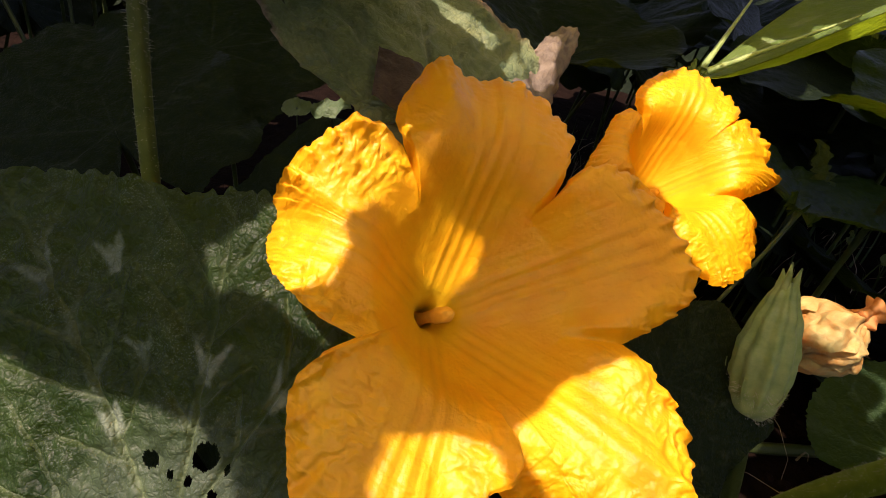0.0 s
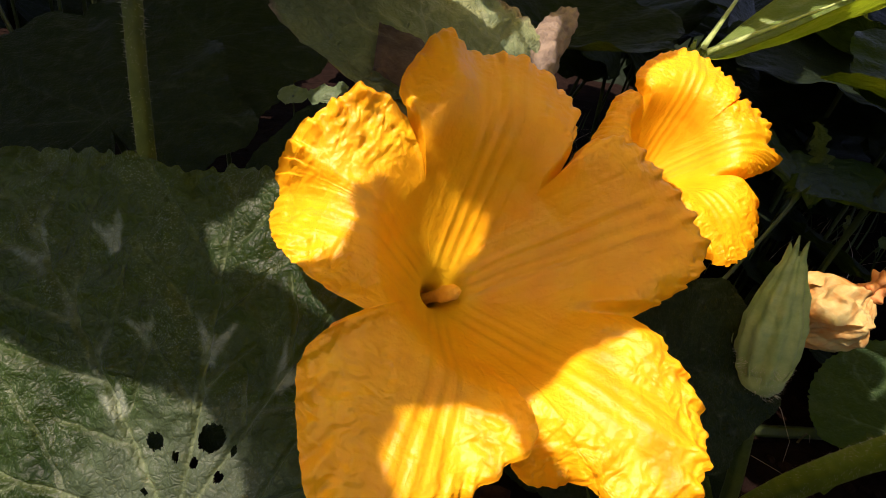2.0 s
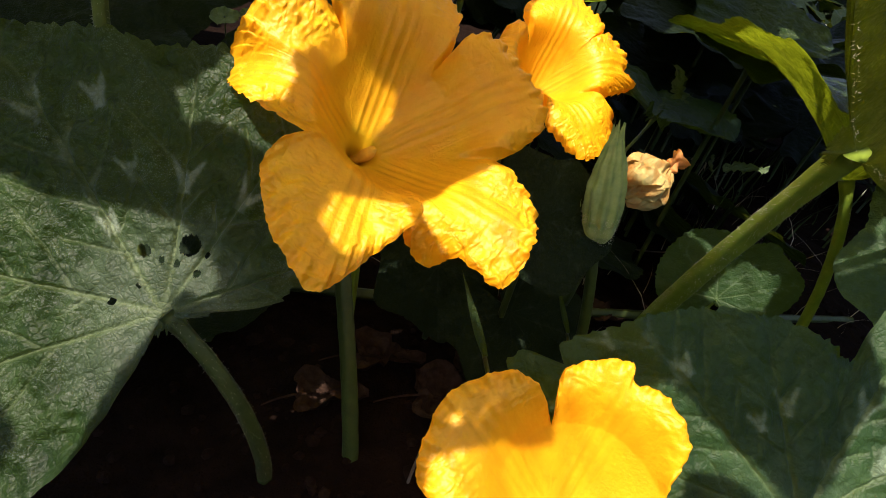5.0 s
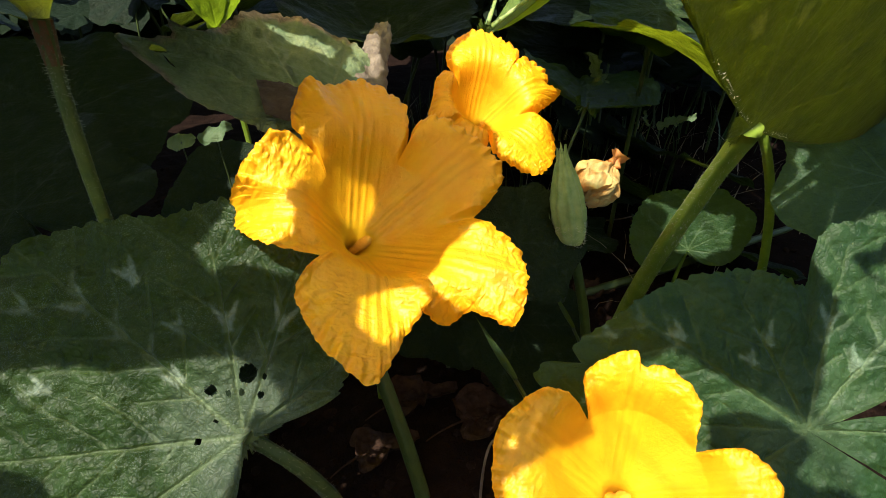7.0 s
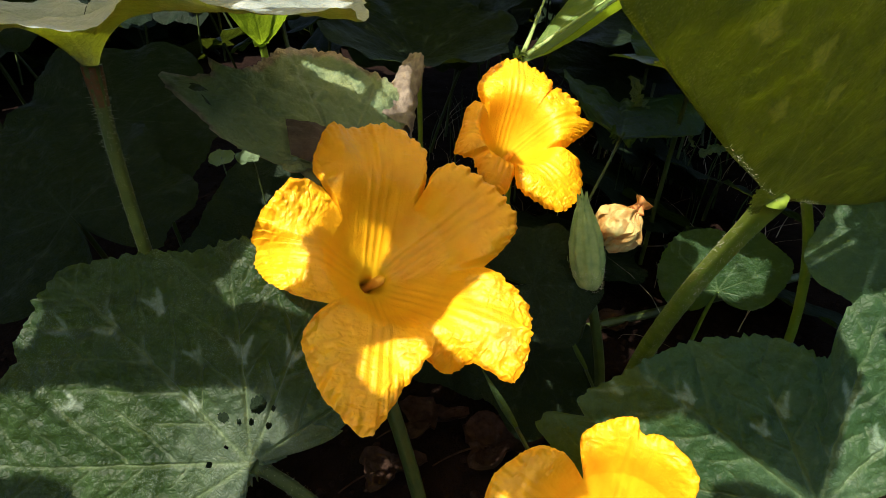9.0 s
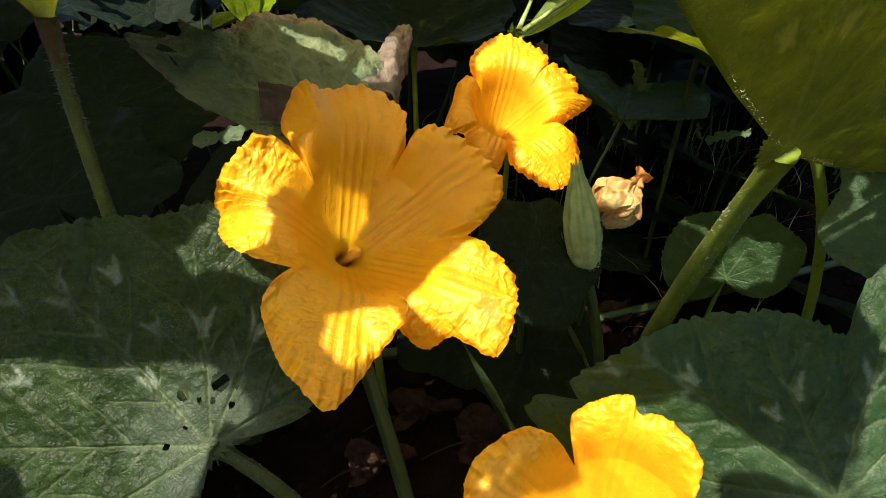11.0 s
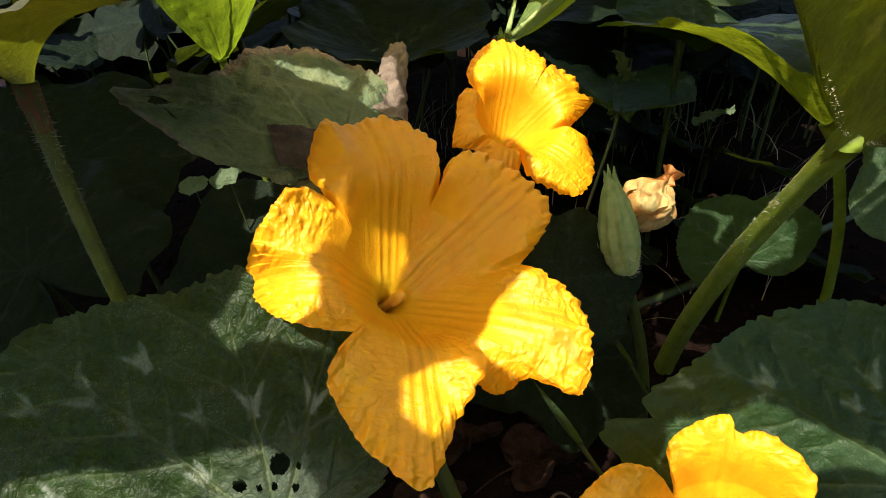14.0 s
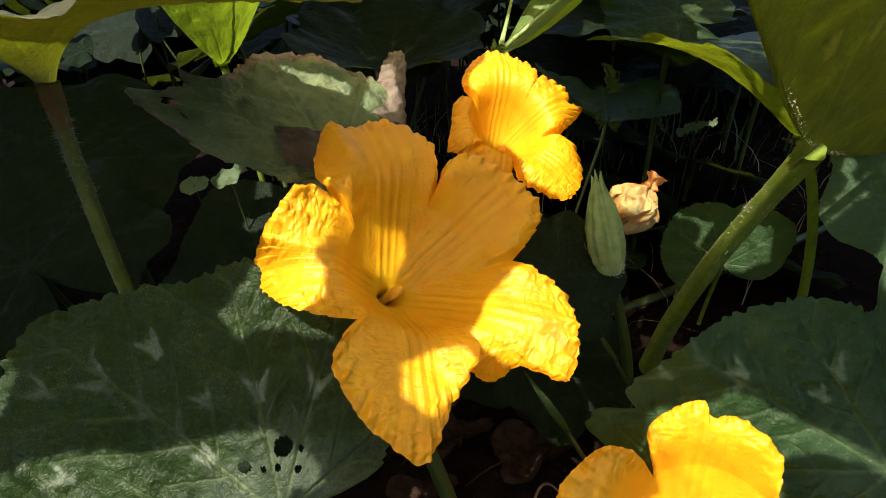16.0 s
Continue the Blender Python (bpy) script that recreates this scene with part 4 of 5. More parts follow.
shade_leaf(0.167, 0.406, 0.085, 62, (0.38, 0.88, 1.00, 0.38, 0.17, 0.17, 0.17, 0.15, 0.15, 0.21, 0.24, 0.42, 1.00, 1.00, 1.00, 1.00, 0.38, 0.33, 0.33, 0.35))
shade_leaf(-0.091, 0.335, 0.085, 63, (1.00, 0.96, 0.54, 0.82, 0.70, 0.66, 0.81, 1.00, 0.79, 0.74, 0.49, 0.29, 0.29, 0.24, 0.24, 1.00, 1.00, 1.00, 1.00, 1.00))
shade_leaf(-0.292, 0.476, 0.085, 64, (1.00, 1.00, 1.00, 1.00, 1.00, 1.00, 1.00, 0.12, 0.14, 1.00, 1.00, 1.00, 1.00, 1.00, 1.00, 1.00, 1.00, 1.00, 0.12, 0.17))
shade_leaf(0.032, 0.158, 0.085, 65, (0.38, 0.26, 1.00, 1.00, 0.77, 0.70, 0.65, 0.40, 0.36, 0.54, 1.00, 0.52, 0.28, 0.24, 0.26, 0.31, 0.26, 0.24, 0.24, 0.29))
shade_leaf(-0.406, 0.068, 0.085, 66, (1.00, 1.00, 1.00, 1.00, 1.00, 1.00, 1.00, 1.00, 1.00, 1.00, 1.00, 1.00, 1.00, 1.00, 1.00, 1.00, 1.00, 1.00, 1.00, 1.00))
shade_leaf(-0.088, 0.532, 0.085, 67, (0.91, 0.84, 0.98, 0.03, 0.03, 0.03, 0.03, 0.03, 1.00, 0.38, 0.38, 0.31, 0.33, 0.35, 0.47, 0.21, 0.21, 0.28, 0.36, 0.96))
shade_leaf(-0.010, 0.584, 0.051, 68, (0.47, 0.41, 0.44, 0.70, 0.76, 1.00, 0.61, 0.41, 0.41, 0.29, 0.29, 0.23, 0.26, 0.61, 0.52, 0.20, 0.17, 0.17, 0.44, 0.47))
shade_leaf(-0.019, 0.638, 0.085, 69, (0.21, 0.24, 0.28, 0.33, 0.52, 1.00, 0.98, 1.00, 1.00, 1.00, 1.00, 1.00, 1.00, 1.00, 0.74, 0.28, 0.17, 0.26, 0.49, 0.28))
shade_leaf(-0.214, 0.526, 0.085, 70, (1.00, 1.00, 1.00, 1.00, 1.00, 1.00, 1.00, 1.00, 1.00, 1.00, 1.00, 1.00, 0.77, 0.68, 0.88, 0.77, 0.82, 0.95, 1.00, 1.00))
shade_leaf(0.146, 0.200, 0.085, 71, (0.42, 0.36, 0.35, 0.38, 0.36, 0.38, 0.29, 0.24, 0.19, 0.17, 0.17, 0.21, 0.22, 0.28, 0.31, 0.26, 0.24, 1.00, 0.29, 1.00))
shade_leaf(0.020, 0.254, 0.085, 72, (0.74, 0.47, 0.45, 0.42, 0.54, 1.00, 0.70, 1.00, 1.00, 0.77, 0.75, 1.00, 1.00, 0.44, 0.31, 0.22, 0.21, 0.79, 0.72, 0.72))
shade_leaf(-0.016, 0.506, 0.085, 73, (1.00, 1.00, 0.86, 0.91, 1.00, 0.52, 0.47, 0.45, 0.49, 0.21, 0.08, 0.52, 0.51, 0.81, 1.00, 1.00, 0.10, 0.10, 0.38, 0.38))
shade_leaf(0.169, 0.596, 0.085, 74, (1.00, 1.00, 1.00, 1.00, 1.00, 1.00, 1.00, 0.65, 0.88, 1.00, 1.00, 1.00, 1.00, 1.00, 1.00, 1.00, 1.00, 1.00, 1.00, 1.00))
shade_leaf(-0.169, 0.326, 0.085, 75, (0.10, 0.10, 0.10, 0.19, 1.00, 1.00, 1.00, 1.00, 1.00, 0.24, 0.24, 0.06, 0.06, 0.06, 0.06, 0.08, 0.06, 0.06, 0.14, 0.56))
shade_leaf(-0.040, 0.181, 0.085, 76, (0.12, 0.14, 1.00, 1.00, 0.58, 0.66, 0.68, 0.72, 1.00, 1.00, 0.28, 0.14, 0.08, 0.06, 0.06, 0.14, 1.00, 0.14, 0.10, 0.10))
shade_leaf(0.128, 0.392, 0.085, 77, (0.10, 0.17, 0.51, 1.00, 1.00, 1.00, 0.33, 0.29, 0.26, 0.26, 1.00, 0.29, 0.26, 0.10, 0.10, 0.08, 0.06, 0.06, 0.06, 0.06))
shade_leaf(-0.581, 0.218, 0.085, 78, (1.00, 1.00, 1.00, 1.00, 1.00, 1.00, 1.00, 1.00, 1.00, 1.00, 1.00, 1.00, 1.00, 1.00, 1.00, 1.00, 1.00, 1.00, 1.00, 1.00))
shade_leaf(-0.178, 0.389, 0.085, 79, (0.24, 0.24, 1.00, 1.00, 1.00, 1.00, 1.00, 1.00, 1.00, 1.00, 1.00, 1.00, 0.81, 0.54, 0.52, 0.59, 0.38, 0.26, 1.00, 0.24))
shade_leaf(-0.172, 0.293, 0.085, 80, (1.00, 1.00, 1.00, 0.51, 0.49, 0.24, 0.22, 0.15, 0.15, 0.14, 0.15, 0.24, 0.24, 0.21, 0.21, 0.42, 0.29, 0.24, 0.19, 0.21))
shade_leaf(-0.077, 0.572, 0.085, 81, (0.15, 0.14, 0.93, 0.45, 0.17, 0.17, 0.21, 0.12, 1.00, 0.28, 0.31, 0.17, 0.08, 0.08, 0.14, 0.15, 0.17, 0.19, 0.12, 0.17))
shade_leaf(-0.094, 0.086, 0.085, 82, (0.15, 0.05, 0.03, 0.03, 0.03, 0.03, 0.03, 0.03, 0.03, 0.05, 0.08, 0.10, 0.10, 1.00, 1.00, 1.00, 1.00, 1.00, 1.00, 1.00))
shade_leaf(0.080, 0.449, 0.085, 83, (0.31, 1.00, 0.08, 0.06, 0.06, 0.15, 0.14, 0.08, 0.08, 1.00, 1.00, 1.00, 1.00, 1.00, 0.24, 0.17, 0.14, 0.15, 0.19, 0.21))
shade_leaf(-0.455, 0.611, 0.085, 84, (1.00, 1.00, 1.00, 1.00, 1.00, 1.00, 1.00, 1.00, 1.00, 0.24, 0.24, 1.00, 1.00, 1.00, 1.00, 1.00, 1.00, 1.00, 1.00, 1.00))
shade_leaf(-0.103, 0.238, 0.085, 85, (0.24, 0.31, 0.12, 1.00, 0.54, 1.00, 0.10, 0.10, 0.19, 0.17, 0.17, 0.06, 0.06, 1.00, 1.00, 0.91, 0.84, 0.19, 0.19, 0.21))
shade_leaf(-0.593, 0.367, 0.085, 86, (1.00, 1.00, 1.00, 1.00, 1.00, 1.00, 1.00, 1.00, 1.00, 1.00, 1.00, 1.00, 1.00, 0.95, 0.91, 1.00, 1.00, 1.00, 1.00, 1.00))
shade_leaf(-0.148, 0.556, 0.085, 87, (0.38, 0.05, 0.03, 0.03, 0.05, 0.15, 0.14, 0.35, 0.35, 1.00, 0.17, 0.06, 0.06, 0.51, 0.17, 0.17, 0.51, 0.19, 0.15, 0.14))
shade_leaf(-0.584, -0.019, 0.085, 88, (1.00, 1.00, 1.00, 1.00, 1.00, 1.00, 1.00, 1.00, 1.00, 1.00, 1.00, 1.00, 1.00, 1.00, 1.00, 1.00, 1.00, 1.00, 1.00, 1.00))
shade_leaf(0.155, 0.287, 0.085, 89, (0.75, 0.77, 0.91, 1.00, 1.00, 0.95, 0.81, 0.79, 0.86, 0.21, 0.12, 0.14, 0.12, 0.12, 0.14, 0.12, 0.14, 0.15, 0.19, 0.29))
shade_leaf(-0.181, 0.008, 0.085, 90, (1.00, 1.00, 1.00, 1.00, 1.00, 0.21, 0.14, 0.14, 0.12, 0.14, 0.15, 0.17, 0.22, 0.28, 0.29, 1.00, 1.00, 1.00, 1.00, 1.00))
shade_leaf(-0.010, 0.538, 0.085, 91, (0.42, 0.14, 0.15, 0.15, 0.14, 0.38, 0.17, 0.24, 0.06, 0.06, 0.17, 0.17, 0.14, 0.14, 0.17, 1.00, 1.00, 1.00, 0.98, 0.77))
shade_leaf(0.023, 0.635, 0.085, 92, (0.17, 0.17, 0.14, 0.10, 0.06, 0.06, 0.06, 1.00, 1.00, 1.00, 1.00, 1.00, 1.00, 0.19, 0.21, 1.00, 1.00, 1.00, 1.00, 0.24))
shade_leaf(0.023, 0.569, 0.085, 93, (0.14, 0.14, 0.15, 0.15, 0.17, 0.45, 0.29, 0.28, 0.21, 0.22, 0.17, 0.17, 0.19, 0.24, 0.17, 0.12, 1.00, 0.29, 0.29, 1.00))
shade_leaf(-0.136, 0.497, 0.085, 94, (0.10, 1.00, 0.24, 0.06, 0.06, 0.06, 0.06, 0.08, 0.08, 0.14, 0.28, 0.45, 0.19, 0.03, 0.03, 0.03, 0.03, 0.03, 0.03, 0.05))
shade_leaf(0.020, 0.124, 0.085, 95, (1.00, 1.00, 1.00, 1.00, 1.00, 1.00, 0.65, 0.66, 0.79, 0.66, 0.15, 0.10, 0.10, 0.31, 0.21, 0.15, 0.14, 0.12, 0.14, 1.00))
shade_leaf(-0.049, 0.569, 0.036, 96, (0.24, 0.49, 0.20, 0.20, 0.32, 0.37, 0.41, 0.37, 0.15, 0.15, 0.75, 0.75, 1.00, 0.07, 0.07, 0.07, 0.07, 0.07, 0.32, 0.32))
shade_leaf(0.149, 0.421, 0.085, 97, (0.12, 0.14, 0.12, 0.12, 0.06, 0.06, 0.06, 0.06, 1.00, 1.00, 1.00, 1.00, 0.35, 0.10, 0.06, 0.05, 0.06, 0.06, 0.06, 0.06))
shade_leaf(0.008, 0.605, 0.085, 98, (0.24, 0.24, 0.14, 0.14, 0.14, 0.15, 0.21, 0.35, 1.00, 0.21, 0.15, 0.05, 0.03, 0.03, 0.05, 0.05, 0.06, 0.19, 0.19, 0.21))
shade_leaf(-0.211, 0.293, 0.085, 99, (0.21, 0.84, 1.00, 1.00, 0.91, 0.98, 1.00, 1.00, 1.00, 1.00, 1.00, 1.00, 0.14, 0.12, 0.21, 0.21, 0.58, 0.66, 1.00, 1.00))
shade_leaf(-0.118, 0.535, 0.085, 100, (0.14, 0.24, 0.42, 0.29, 0.21, 0.10, 0.14, 0.15, 0.33, 0.24, 0.21, 0.24, 0.42, 0.15, 0.21, 0.19, 0.24, 0.66, 1.00, 0.96))
shade_leaf(0.175, 0.314, 0.085, 101, (0.03, 0.03, 0.03, 0.03, 0.05, 0.10, 0.10, 0.10, 0.10, 0.10, 0.12, 0.17, 1.00, 0.03, 0.03, 0.03, 0.03, 0.03, 0.03, 0.03))
shade_leaf(-0.199, 0.053, 0.085, 102, (0.03, 0.03, 0.03, 1.00, 0.59, 1.00, 0.36, 0.29, 0.21, 0.29, 1.00, 1.00, 1.00, 0.06, 0.06, 0.05, 0.05, 0.03, 0.03, 0.03))
shade_leaf(-0.334, 0.682, 0.085, 103, (1.00, 1.00, 1.00, 1.00, 1.00, 1.00, 1.00, 1.00, 1.00, 1.00, 1.00, 1.00, 1.00, 1.00, 1.00, 1.00, 1.00, 1.00, 1.00, 1.00))
shade_leaf(-0.100, 0.188, 0.085, 104, (0.06, 0.05, 0.03, 0.03, 0.03, 0.03, 0.03, 0.03, 0.03, 0.05, 0.15, 0.14, 1.00, 0.95, 0.77, 0.75, 0.68, 0.66, 0.10, 0.06))
shade_leaf(0.184, 0.191, 0.085, 105, (1.00, 1.00, 1.00, 0.31, 0.29, 0.14, 0.05, 0.03, 0.03, 0.05, 0.05, 0.06, 0.06, 0.14, 0.22, 1.00, 1.00, 1.00, 1.00, 1.00))
shade_leaf(0.058, 0.440, 0.021, 106, (0.12, 0.12, 0.12, 0.12, 0.20, 0.63, 0.20, 0.12, 0.12, 0.20, 0.20, 0.27, 0.41, 1.00, 0.56, 0.41, 0.20, 0.12, 0.12, 0.12))
shade_leaf(0.161, 0.230, 0.085, 107, (0.10, 0.10, 0.10, 0.14, 0.21, 0.66, 1.00, 1.00, 1.00, 1.00, 0.45, 0.21, 0.14, 0.06, 0.06, 0.05, 0.06, 0.06, 0.08, 0.10))
rng = random.Random(5)
for row in range(4):
    for col in range(5):
        overhead(-0.42 - 0.15 * col + rng.uniform(-0.032, 0.032), -0.02 + 0.14 * row + rng.uniform(-0.032, 0.032), rng.uniform(0.48, 0.66), 0.10 + rng.uniform(-0.01, 0.022), 100 + row * 10 + col, -0.8)
for row in range(8):
    for col in range(11):
        overhead(-0.95 + 0.145 * col + rng.uniform(-0.032, 0.032), 0.53 + 0.14 * row + rng.uniform(-0.032, 0.032), rng.uniform(0.54, 0.74), 0.10 + rng.uniform(-0.01, 0.022), 160 + row * 11 + col, -1.2)

# ---- dried pieces of the old leaf ----
old_leaf = next(o for o in bpy.data.objects if o.get("label", "").startswith("faded grey-green"))


def rolled(name, start, end, r0, r1, turns, material, parent, label, seed):
    axis = Vector(end) - Vector(start)
    m = frame_of(start, axis, (0.2, 0.3, 1))
    inv = parent.matrix_world.inverted() @ m
    nu, nv = 60, 40
    verts = []
    for i in range(nu):
        a = turns * 2 * math.pi * i / (nu - 1)
        for k in range(nv):
            t = k / (nv - 1)
            r = (r0 + (r1 - r0) * t) * (1 - 0.35 * i / (nu - 1)) * (1 + 0.25 * fbm(math.cos(a), math.sin(a), t * 3 + seed, 1.5, 3))
            crumple = 0.0016 * fbm(math.cos(a) * 2, t * 9, seed, 1.6, 3)
            verts.append(inv @ Vector(((r + crumple) * math.cos(a), (r + crumple) * math.sin(a), axis.length * t + crumple)))
    return mesh_object(name, verts, grid_faces(nu, nv), material, parent, label)


rolled("dried_curl", (0.045, 0.262, 0.240), (0.078, 0.340, 0.2780), 0.021, 0.007, 1.15, DRIED, old_leaf, "dried grey-brown rolled leaf tip", 2)
inv = old_leaf.matrix_world.inverted()
corner = [Vector(p) for p in [(-0.0206, 0.2209, 0.2693), (0.0060, 0.2216, 0.2614), (0.0050, 0.1890, 0.2459), (-0.0175, 0.1958, 0.2547)]]
flap = []
for i in range(24):
    for k in range(24):
        p, q = i / 23, k / 23
        spot = corner[0].lerp(corner[1], p).lerp(corner[3].lerp(corner[2], p), q)
        flap.append(inv @ (spot + Vector((0.2, -0.45, 0.85)) * (0.0015 * fbm(p * 3, q * 3, 4, 1.4, 3) + 0.006 * p * (1 - p))))
mesh_object("dried_flap", flap, grid_faces(24, 24), plain_material("dark_dried_leaf", (0.020, 0.014, 0.010), (0.050, 0.035, 0.027), 90, 0.8, 0.7, 0.002), old_leaf, "dark brown withered flap")
tube("folded_margin", [inv @ Vector(p) for p in [(-0.045, 0.262, 0.246), (-0.025, 0.240, 0.237), (-0.012, 0.205, 0.243), (0.003, 0.174, 0.242)]], 0.0022, 0.0046, plain_material("olive_margin", (0.08, 0.085, 0.03), (0.14, 0.14, 0.06), 90, 0.6, 0.6, 0.001, 0.1), old_leaf, "olive rolled leaf margin", ribs=2, depth=0.3, around=14, along=40)

# ---- further plants behind ----
protos = []
for n in range(3):
    p = leaf("pumpkin leaf among others, deep shade put into its colour", (0.62 + 0.2 * n, 0.95, 0.22), (0, -0.45, 0.9), (0.2 - 0.3 * n, 0.9, 0.3), 0.14, 200 + n, LEAF_SHADED, res=(130, 26), silver=0.4, wave=0.04,
             group="pumpkin leaves behind", stem=[(0.62 + 0.2 * n, 0.97, GROUND), (0.62 + 0.2 * n, 0.97, 0.1)], stem_r=(0.003, 0.0026), stem_mat=STALK_SHADED)
    protos.append(p)
rng = random.Random(11)
for n in range(74):
    x, y = rng.uniform(-1.25, 1.35), rng.uniform(0.62, 1.7)
    z = 0.19 + 0.10 * rng.random() + 0.10 * (y - 0.6)
    m = Matrix.Translation((x, y, z)) @ Euler((rng.uniform(0.3, 0.75), rng.uniform(-0.3, 0.3), rng.uniform(-1.6, 1.6))).to_matrix().to_4x4()
    copy_thing(protos[n % 3], m)
# added dark copies in place of shade over sunlit soil
for n in range(34):
    x, y = rng.uniform(-2.0, -0.55), rng.uniform(0.8, 2.0)
    m = Matrix.Translation((x, y, rng.uniform(0.06, 0.24))) @ Euler((rng.uniform(0.3, 0.8), rng.uniform(-0.3, 0.3), rng.uniform(-1.6, 1.6))).to_matrix().to_4x4()
    copy_thing(protos[n % 3], m)
for n in range(22):
    x, y = rng.uniform(0.5, 1.25), rng.uniform(0.68, 1.15)
    m = Matrix.Translation((x, y, rng.uniform(0.02, 0.17))) @ Euler((rng.uniform(-0.2, 0.5), rng.uniform(0.0, 0.5), rng.uniform(-1.6, 1.6))).to_matrix().to_4x4()
    copy_thing(protos[n % 3], m)


def blades(name, count, spread, height, material, label, seed, width=0.0022, lean=0.5):
    rng = random.Random(seed)
    verts, faces = [], []
    for _ in range(count):
        x, y = rng.uniform(*spread[0]), rng.uniform(*spread[1])
        base = Vector((x, y, ground_z(x, y) - 0.004))
        h = height * rng.uniform(0.4, 1.2)
        yaw = rng.uniform(0, 6.28)
        side = Vector((math.cos(yaw), math.sin(yaw), 0)) * width * rng.uniform(0.5, 1.2)
        away = Vector((-math.sin(yaw), math.cos(yaw), 0)) * h * rng.uniform(0.1, lean)
        n = len(verts)
        for k in range(5):
            t = k / 4
            c = base + away * t * t + Vector((0, 0, h * t * (1 - 0.25 * t)))
            w = side * (1 - t) ** 0.7
            verts += [c - w, c + w]
        faces += [(n + 2 * k, n + 2 * k + 1, n + 2 * k + 3, n + 2 * k + 2) for k in range(4)]
    ob = mesh_object(name, verts, faces, material)
    return tagged(ob, label, "grass", kind="stuff")


blades("grass", 230, ((-0.12, 1.0), (0.45, 1.3)), 0.16, GRASS, "thin dark green grass between the plants", 21)
blades("dry_grass", 240, ((-0.05, 0.8), (0.25, 1.1)), 0.09, STRAW, "dry straw-coloured grass stalks", 22, 0.0009, 1.4)


def litter(name, count, spread, size, material, label, category, seed, flat=0.5):
    rng = random.Random(seed)
    verts, faces = [], []
    for _ in range(count):
        x, y = rng.uniform(*spread[0]), rng.uniform(*spread[1])
        r = size * rng.uniform(0.3, 1.2)
        c = Vector((x, y, ground_z(x, y) + r * 0.25 * flat))
        n = len(verts)
        turn = Euler((rng.uniform(0, 6), rng.uniform(0, 6), rng.uniform(0, 6))).to_matrix()
        for lat in (-1, -0.45, 0.45, 1):
            ring = 1 if abs(lat) == 1 else 6
            for k in range(ring):
                a = 2 * math.pi * k / ring
                cr = math.sqrt(max(0, 1 - lat * lat))
                v = turn @ Vector((cr * math.cos(a), cr * math.sin(a), lat)) * r * rng.uniform(0.7, 1.15)
                v.z *= flat
                verts.append(c + v)
        faces += [(n, n + 1 + (k + 1) % 6, n + 1 + k) for k in range(6)]
        faces += [(n + 1 + k, n + 1 + (k + 1) % 6, n + 7 + (k + 1) % 6, n + 7 + k) for k in range(6)]
        faces += [(n + 13, n + 7 + k, n + 7 + (k + 1) % 6) for k in range(6)]
    ob = mesh_object(name, verts, faces, material, smooth=False)
    return tagged(ob, label, category, kind="stuff")


litter("clods", 2200, ((-0.4, 0.7), (0.0, 0.9)), 0.0045, CLOD_SHADED, "crumbled brown soil clods on the bed", "soil", 31, 0.8)
# takes the shaded clod colour, so that gaps between leaves stay black
litter("leaf_litter", 90, ((-0.3, 0.6), (0.05, 0.7)), 0.009, CLOD_SHADED, "withered leaf crumbs on the soil", "litter", 32, 0.25)


def spear(label, base, tip, wide, material, seed):
    thing = new("young_shoot")
    axis = Vector(tip) - Vector(base)
    thing.matrix_world = frame_of(base, Vector((0.1, -0.9, 0.5)), axis)
    tagged(thing, label, "shoot", "young shoots")
    verts = []
    for i in range(9):
        p = i / 8 * 2 - 1
        for k in range(24):
            t = k / 23
            w = wide * (1 - t) ** 0.8 * (0.35 + 1.3 * t * (1 - t) * 2)
            verts.append((p * w, t * axis.length, 0.5 * wide * p * p * (1 - t) + 0.003 * t * t))
    mesh_object("blade", verts, grid_faces(9, 24), material, thing)
    tube("stem", [(0, -0.05, -0.01), (0, 0, 0)], 0.0016, 0.0012, STALK_SHADED, thing, around=8, along=8)


spear("narrow pointed green shoot standing on the soil", (0.098, 0.086, 0.118), (0.0871, 0.070, 0.1612), 0.0035, LEAF, 1)
spear("narrow pale-tipped green shoot beside the bud stalk", (0.180, 0.155, 0.078), (0.1673, 0.1506, 0.1183), 0.0032, LEAF, 2)


def scrap(label, at, normal, up, size, material, seed, wide=0.22, ragged=1.0):
    """a small torn shred of leaf on a thin stalk"""
    thing = new("torn_leaf")
    thing.matrix_world = frame_of(at, normal, up)
    tagged(thing, label, "leaf", "torn leaf shreds")
    verts = []
    for i in range(26):
        p = i / 25
        w = size * wide * (0.35 + 0.4 * (1 - ragged) + ragged * abs(fbm(p * 4, seed, 0, 1.3, 3))) * math.sin(math.pi * (0.04 + 0.92 * p)) ** 0.5
        mid = size * 0.16 * fbm(p * 2, seed + 5, 0, 1.2, 2)
        for k in range(7):
            t = k / 6 * 2 - 1
            verts.append(((p - 0.5) * size, mid + w * t, 0.10 * size * fbm(p * 3, t, seed, 1.1, 3)))
    zero = [0.0] * len(verts)
    mesh_object("blade", verts, grid_faces(26, 7), material, thing, attrs={"vein": zero, "silver": zero, "dry": zero})
    inv = thing.matrix_world.inverted()
    foot = Vector((at[0] + 0.01, at[1] + 0.02, GROUND - 0.01))
    tube("stem", [inv @ foot, inv @ Vector((at[0], at[1] + 0.01, at[2] * 0.5)), Vector((0, 0, -0.0004))], 0.0009, 0.0006, STALK_SHADED, thing, around=6, along=14)


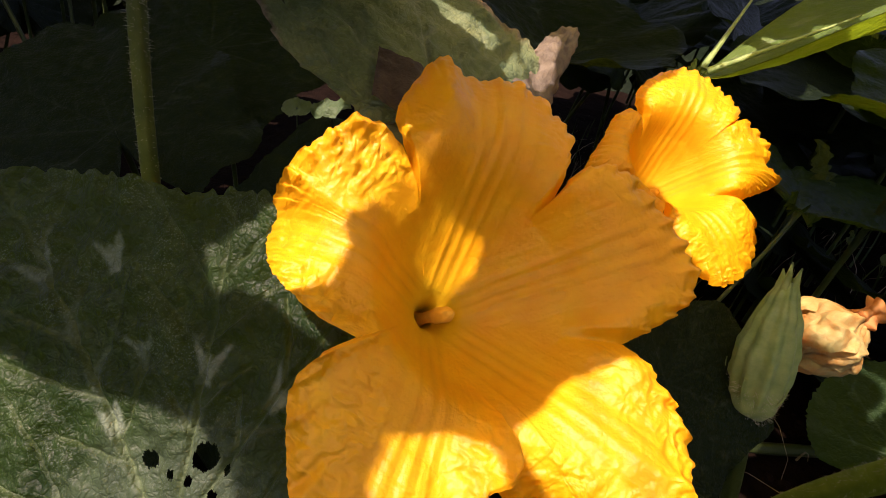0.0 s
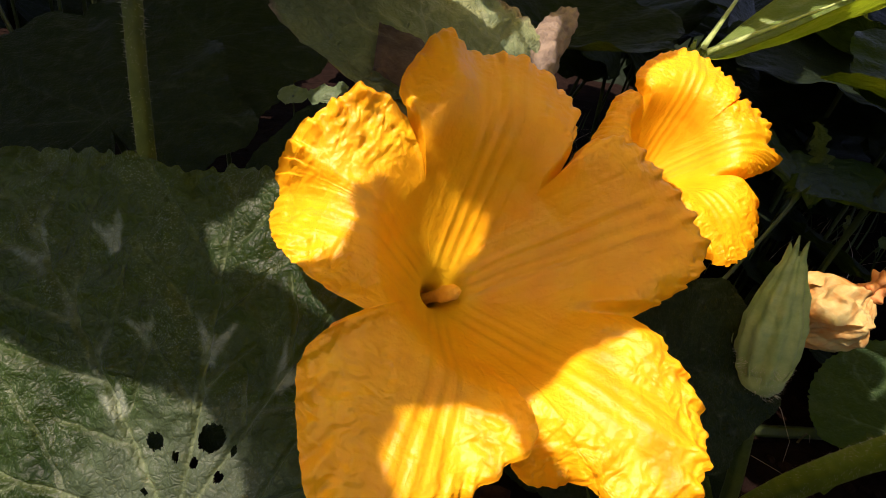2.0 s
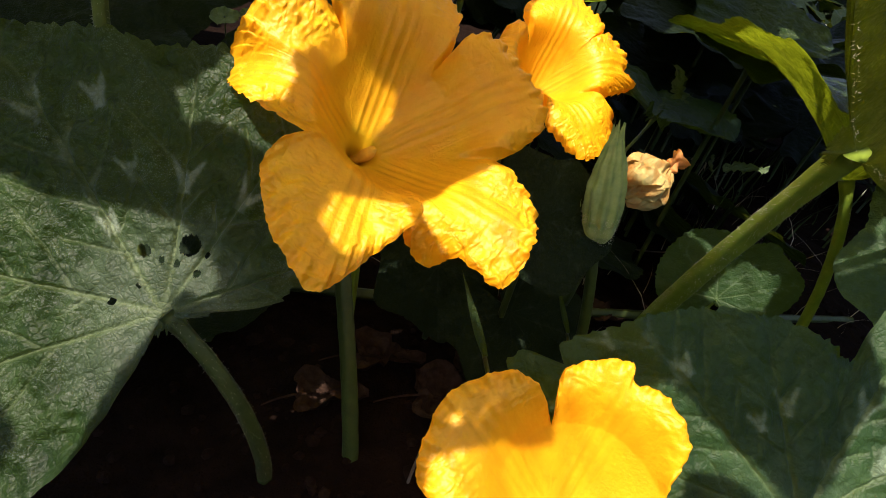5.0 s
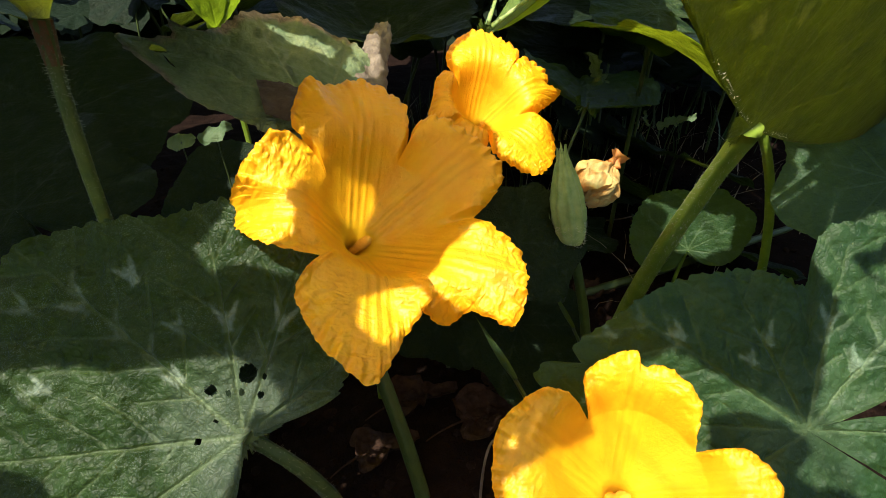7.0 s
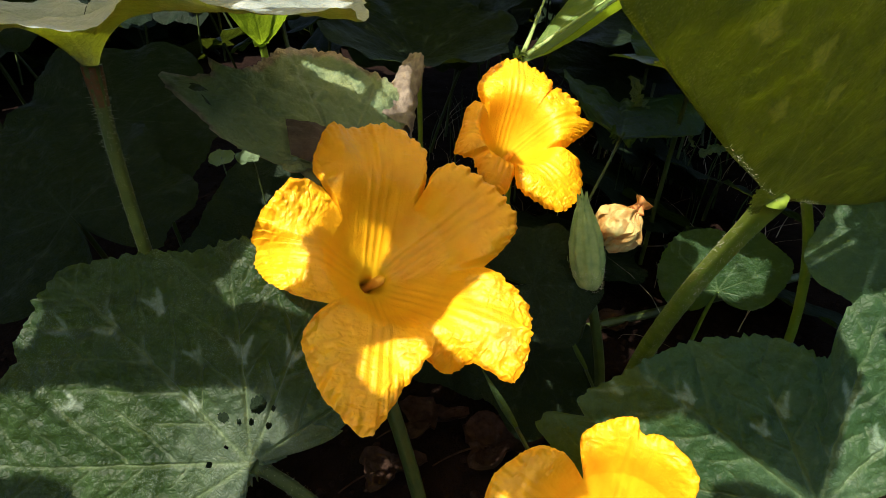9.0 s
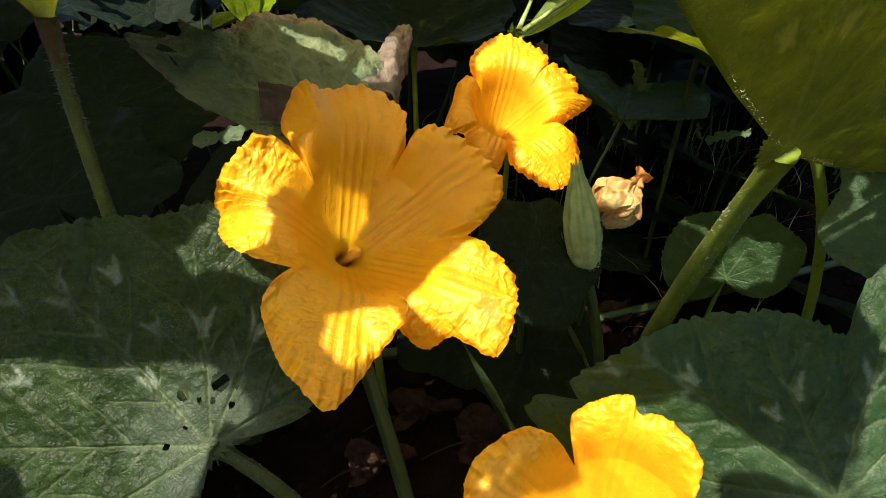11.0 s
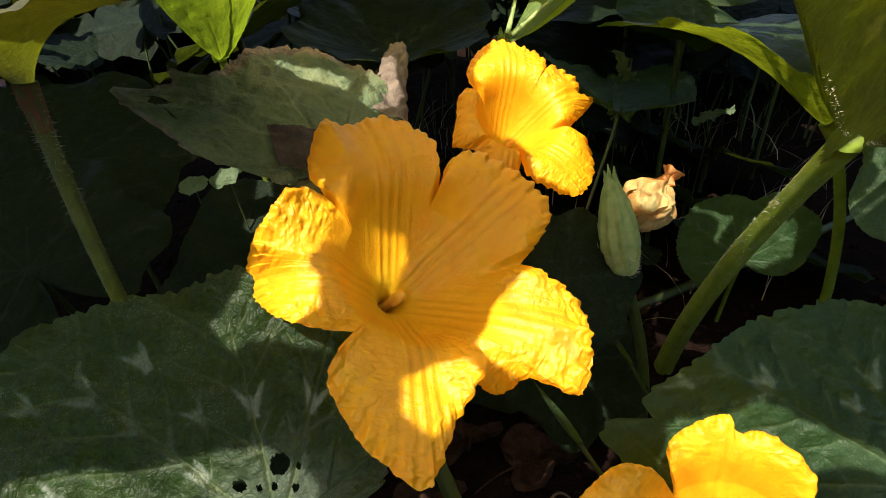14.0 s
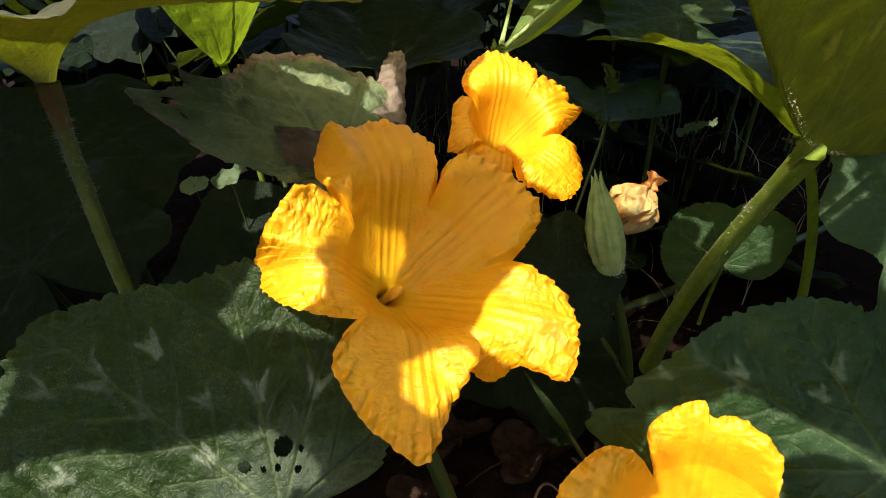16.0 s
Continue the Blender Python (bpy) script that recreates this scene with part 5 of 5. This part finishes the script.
scrap("small torn shred of pale green leaf in the sun", (0.4917, 0.4426, 0.1266), (-0.4, -0.6, 0.6), (-0.2, 0.3, 1), 0.052, LEAF_PALE, 1)
scrap("narrow shred of pale green leaf in the sun", (0.60, 0.64, 0.066), (-0.4, -0.6, 0.6), (1, 0, -0.4), 0.03, LEAF_PALE, 2)
# separate pale shreds in place of sun patches on the leaves behind
scrap("pale shred added for the sunlit margin of a dark leaf", (-0.1107, 0.3805, 0.1876), (-0.3, -0.7, 0.6), (0, 0.4, 1), 0.027, LEAF_PALE, 3, 0.42, 0.3)
scrap("pale shred added for the sunlit margin of a dark leaf", (-0.0731, 0.3426, 0.2042), (-0.3, -0.7, 0.6), (-0.3, 0.4, 1), 0.032, LEAF_PALE, 4, 0.34, 0.3)
scrap("pale torn shred added as the sunlit tip of a bent leaf", (0.366, 0.462, 0.199), (-0.3, -0.8, 0.5), (1, 0.1, 0.3), 0.055, LEAF_PALE, 6)
tendril = new("tendril")
tagged(tendril, "thin dry curling tendril between the stalks", "tendril")
tube("strand", [(0.40, 0.49, GROUND - 0.004), (0.405, 0.45, -0.02), (0.411, 0.40, 0.01), (0.406, 0.363, 0.038), (0.40, 0.34, 0.065)], 0.0013, 0.0007, DRIED, tendril, around=6, along=30)
vine = new("pumpkin_vine")
tagged(vine, "thick green pumpkin vine creeping over the soil", "vine")
tube("runner", [(-0.5, 0.30, GROUND + 0.008), (-0.1, 0.29, GROUND + 0.012), (0.1, 0.26, GROUND + 0.01), (0.3, 0.30, GROUND + 0.012), (0.7, 0.36, GROUND + 0.008)], 0.006, 0.005, STALK_SHADED, vine, around=16, along=80)


def withered(label, at, turn, size, seed):
    """one dried, curled leaf lying on the soil"""
    thing = new("withered_leaf")
    thing.matrix_world = pose(at[0], at[1], ground_z(*at) + 0.006, 0.15, 0.1, turn)
    tagged(thing, label, "dried leaf", "withered leaves on the soil")
    verts = []
    for i in range(40):
        a = 2 * math.pi * i / 39
        for k in range(16):
            q = k / 15
            r = size * q * (0.75 + 0.25 * math.cos(3 * a) + 0.25 * fbm(math.cos(a), math.sin(a), seed, 1.5, 3))
            lift = size * (0.35 * q * q * abs(math.sin(a)) + 0.22 * fbm(math.cos(a) * q * 2, math.sin(a) * q * 2, seed, 1.6, 3))
            verts.append((r * math.cos(a), r * math.sin(a) * 0.6, max(0.0, lift)))
    mesh_object("blade", verts, grid_faces(40, 16), DRIED_SHADED, thing)
    tube("stem", [(0, 0, 0.001), (-size * 0.6, 0.004, 0.004), (-size * 1.3, -0.01, 0.003)], 0.0012, 0.0006, DRIED_SHADED, thing, "thin dry leaf stalk", around=6, along=14)


# dark copy of the dried-leaf brown, with the shade in the colour
DRIED_SHADED = plain_material("withered_shaded", (0.016, 0.009, 0.006), (0.040, 0.024, 0.015), 110, 0.85, 0.7, 0.002, gloss=0.05)
for n, (spot, turn, size) in enumerate([((0.115, 0.165), 0.4, 0.045), ((0.06, 0.20), 2.1, 0.038), ((0.155, 0.205), 4.0, 0.04), ((0.02, 0.16), 5.2, 0.034), ((0.30, 0.30), 1.2, 0.035)]):
    withered("withered brown leaf curled up on the dark soil", spot, turn, size, 61 + n)
straw = new("dry_straw")
tagged(straw, "thin pale dry straw bent into an arch on the soil", "straw")
tube("strand", [(0.085, 0.10, GROUND), (0.088, 0.105, 0.045), (0.10, 0.115, 0.05), (0.13, 0.125, GROUND)], 0.0012, 0.0007, DRIED, straw, around=6, along=30)

# ---- added ring of foliage that closes the place and blocks the low sky ----
def hedge():
    rng = random.Random(77)
    verts, faces = [], []
    for _ in range(5600):
        ang = rng.uniform(0, 2 * math.pi)
        far = rng.uniform(1.9, 2.7)
        c = Vector((0.2 + math.cos(ang) * far, 0.3 + math.sin(ang) * far, GROUND + rng.uniform(0, 1) ** 0.9 * (0.64 + 0.07 * math.sin(ang * 5))))
        turn = Euler((rng.uniform(-0.9, 0.9), rng.uniform(-0.9, 0.9), rng.uniform(0, 6.28))).to_matrix()
        r = rng.uniform(0.07, 0.14)
        n = len(verts)
        verts.append(c)
        for k in range(9):
            a = 2 * math.pi * k / 9
            rr = r * (0.85 + 0.15 * math.cos(3 * a)) * (0.3 if k == 0 else 1)
            verts.append(c + turn @ Vector((rr * math.cos(a), rr * math.sin(a), 0.12 * r * math.cos(2 * a))))
        faces += [(n, n + 1 + k, n + 1 + (k + 1) % 9) for k in range(9)]
    zero = [0.0] * len(verts)
    ob = mesh_object("far_foliage", verts, faces, LEAF_SHADED, attrs={"vein": zero, "silver": zero, "dry": zero})
    return tagged(ob, "dense foliage added around the pumpkin bed, shade put into its colour", "foliage", kind="stuff")


hedge()
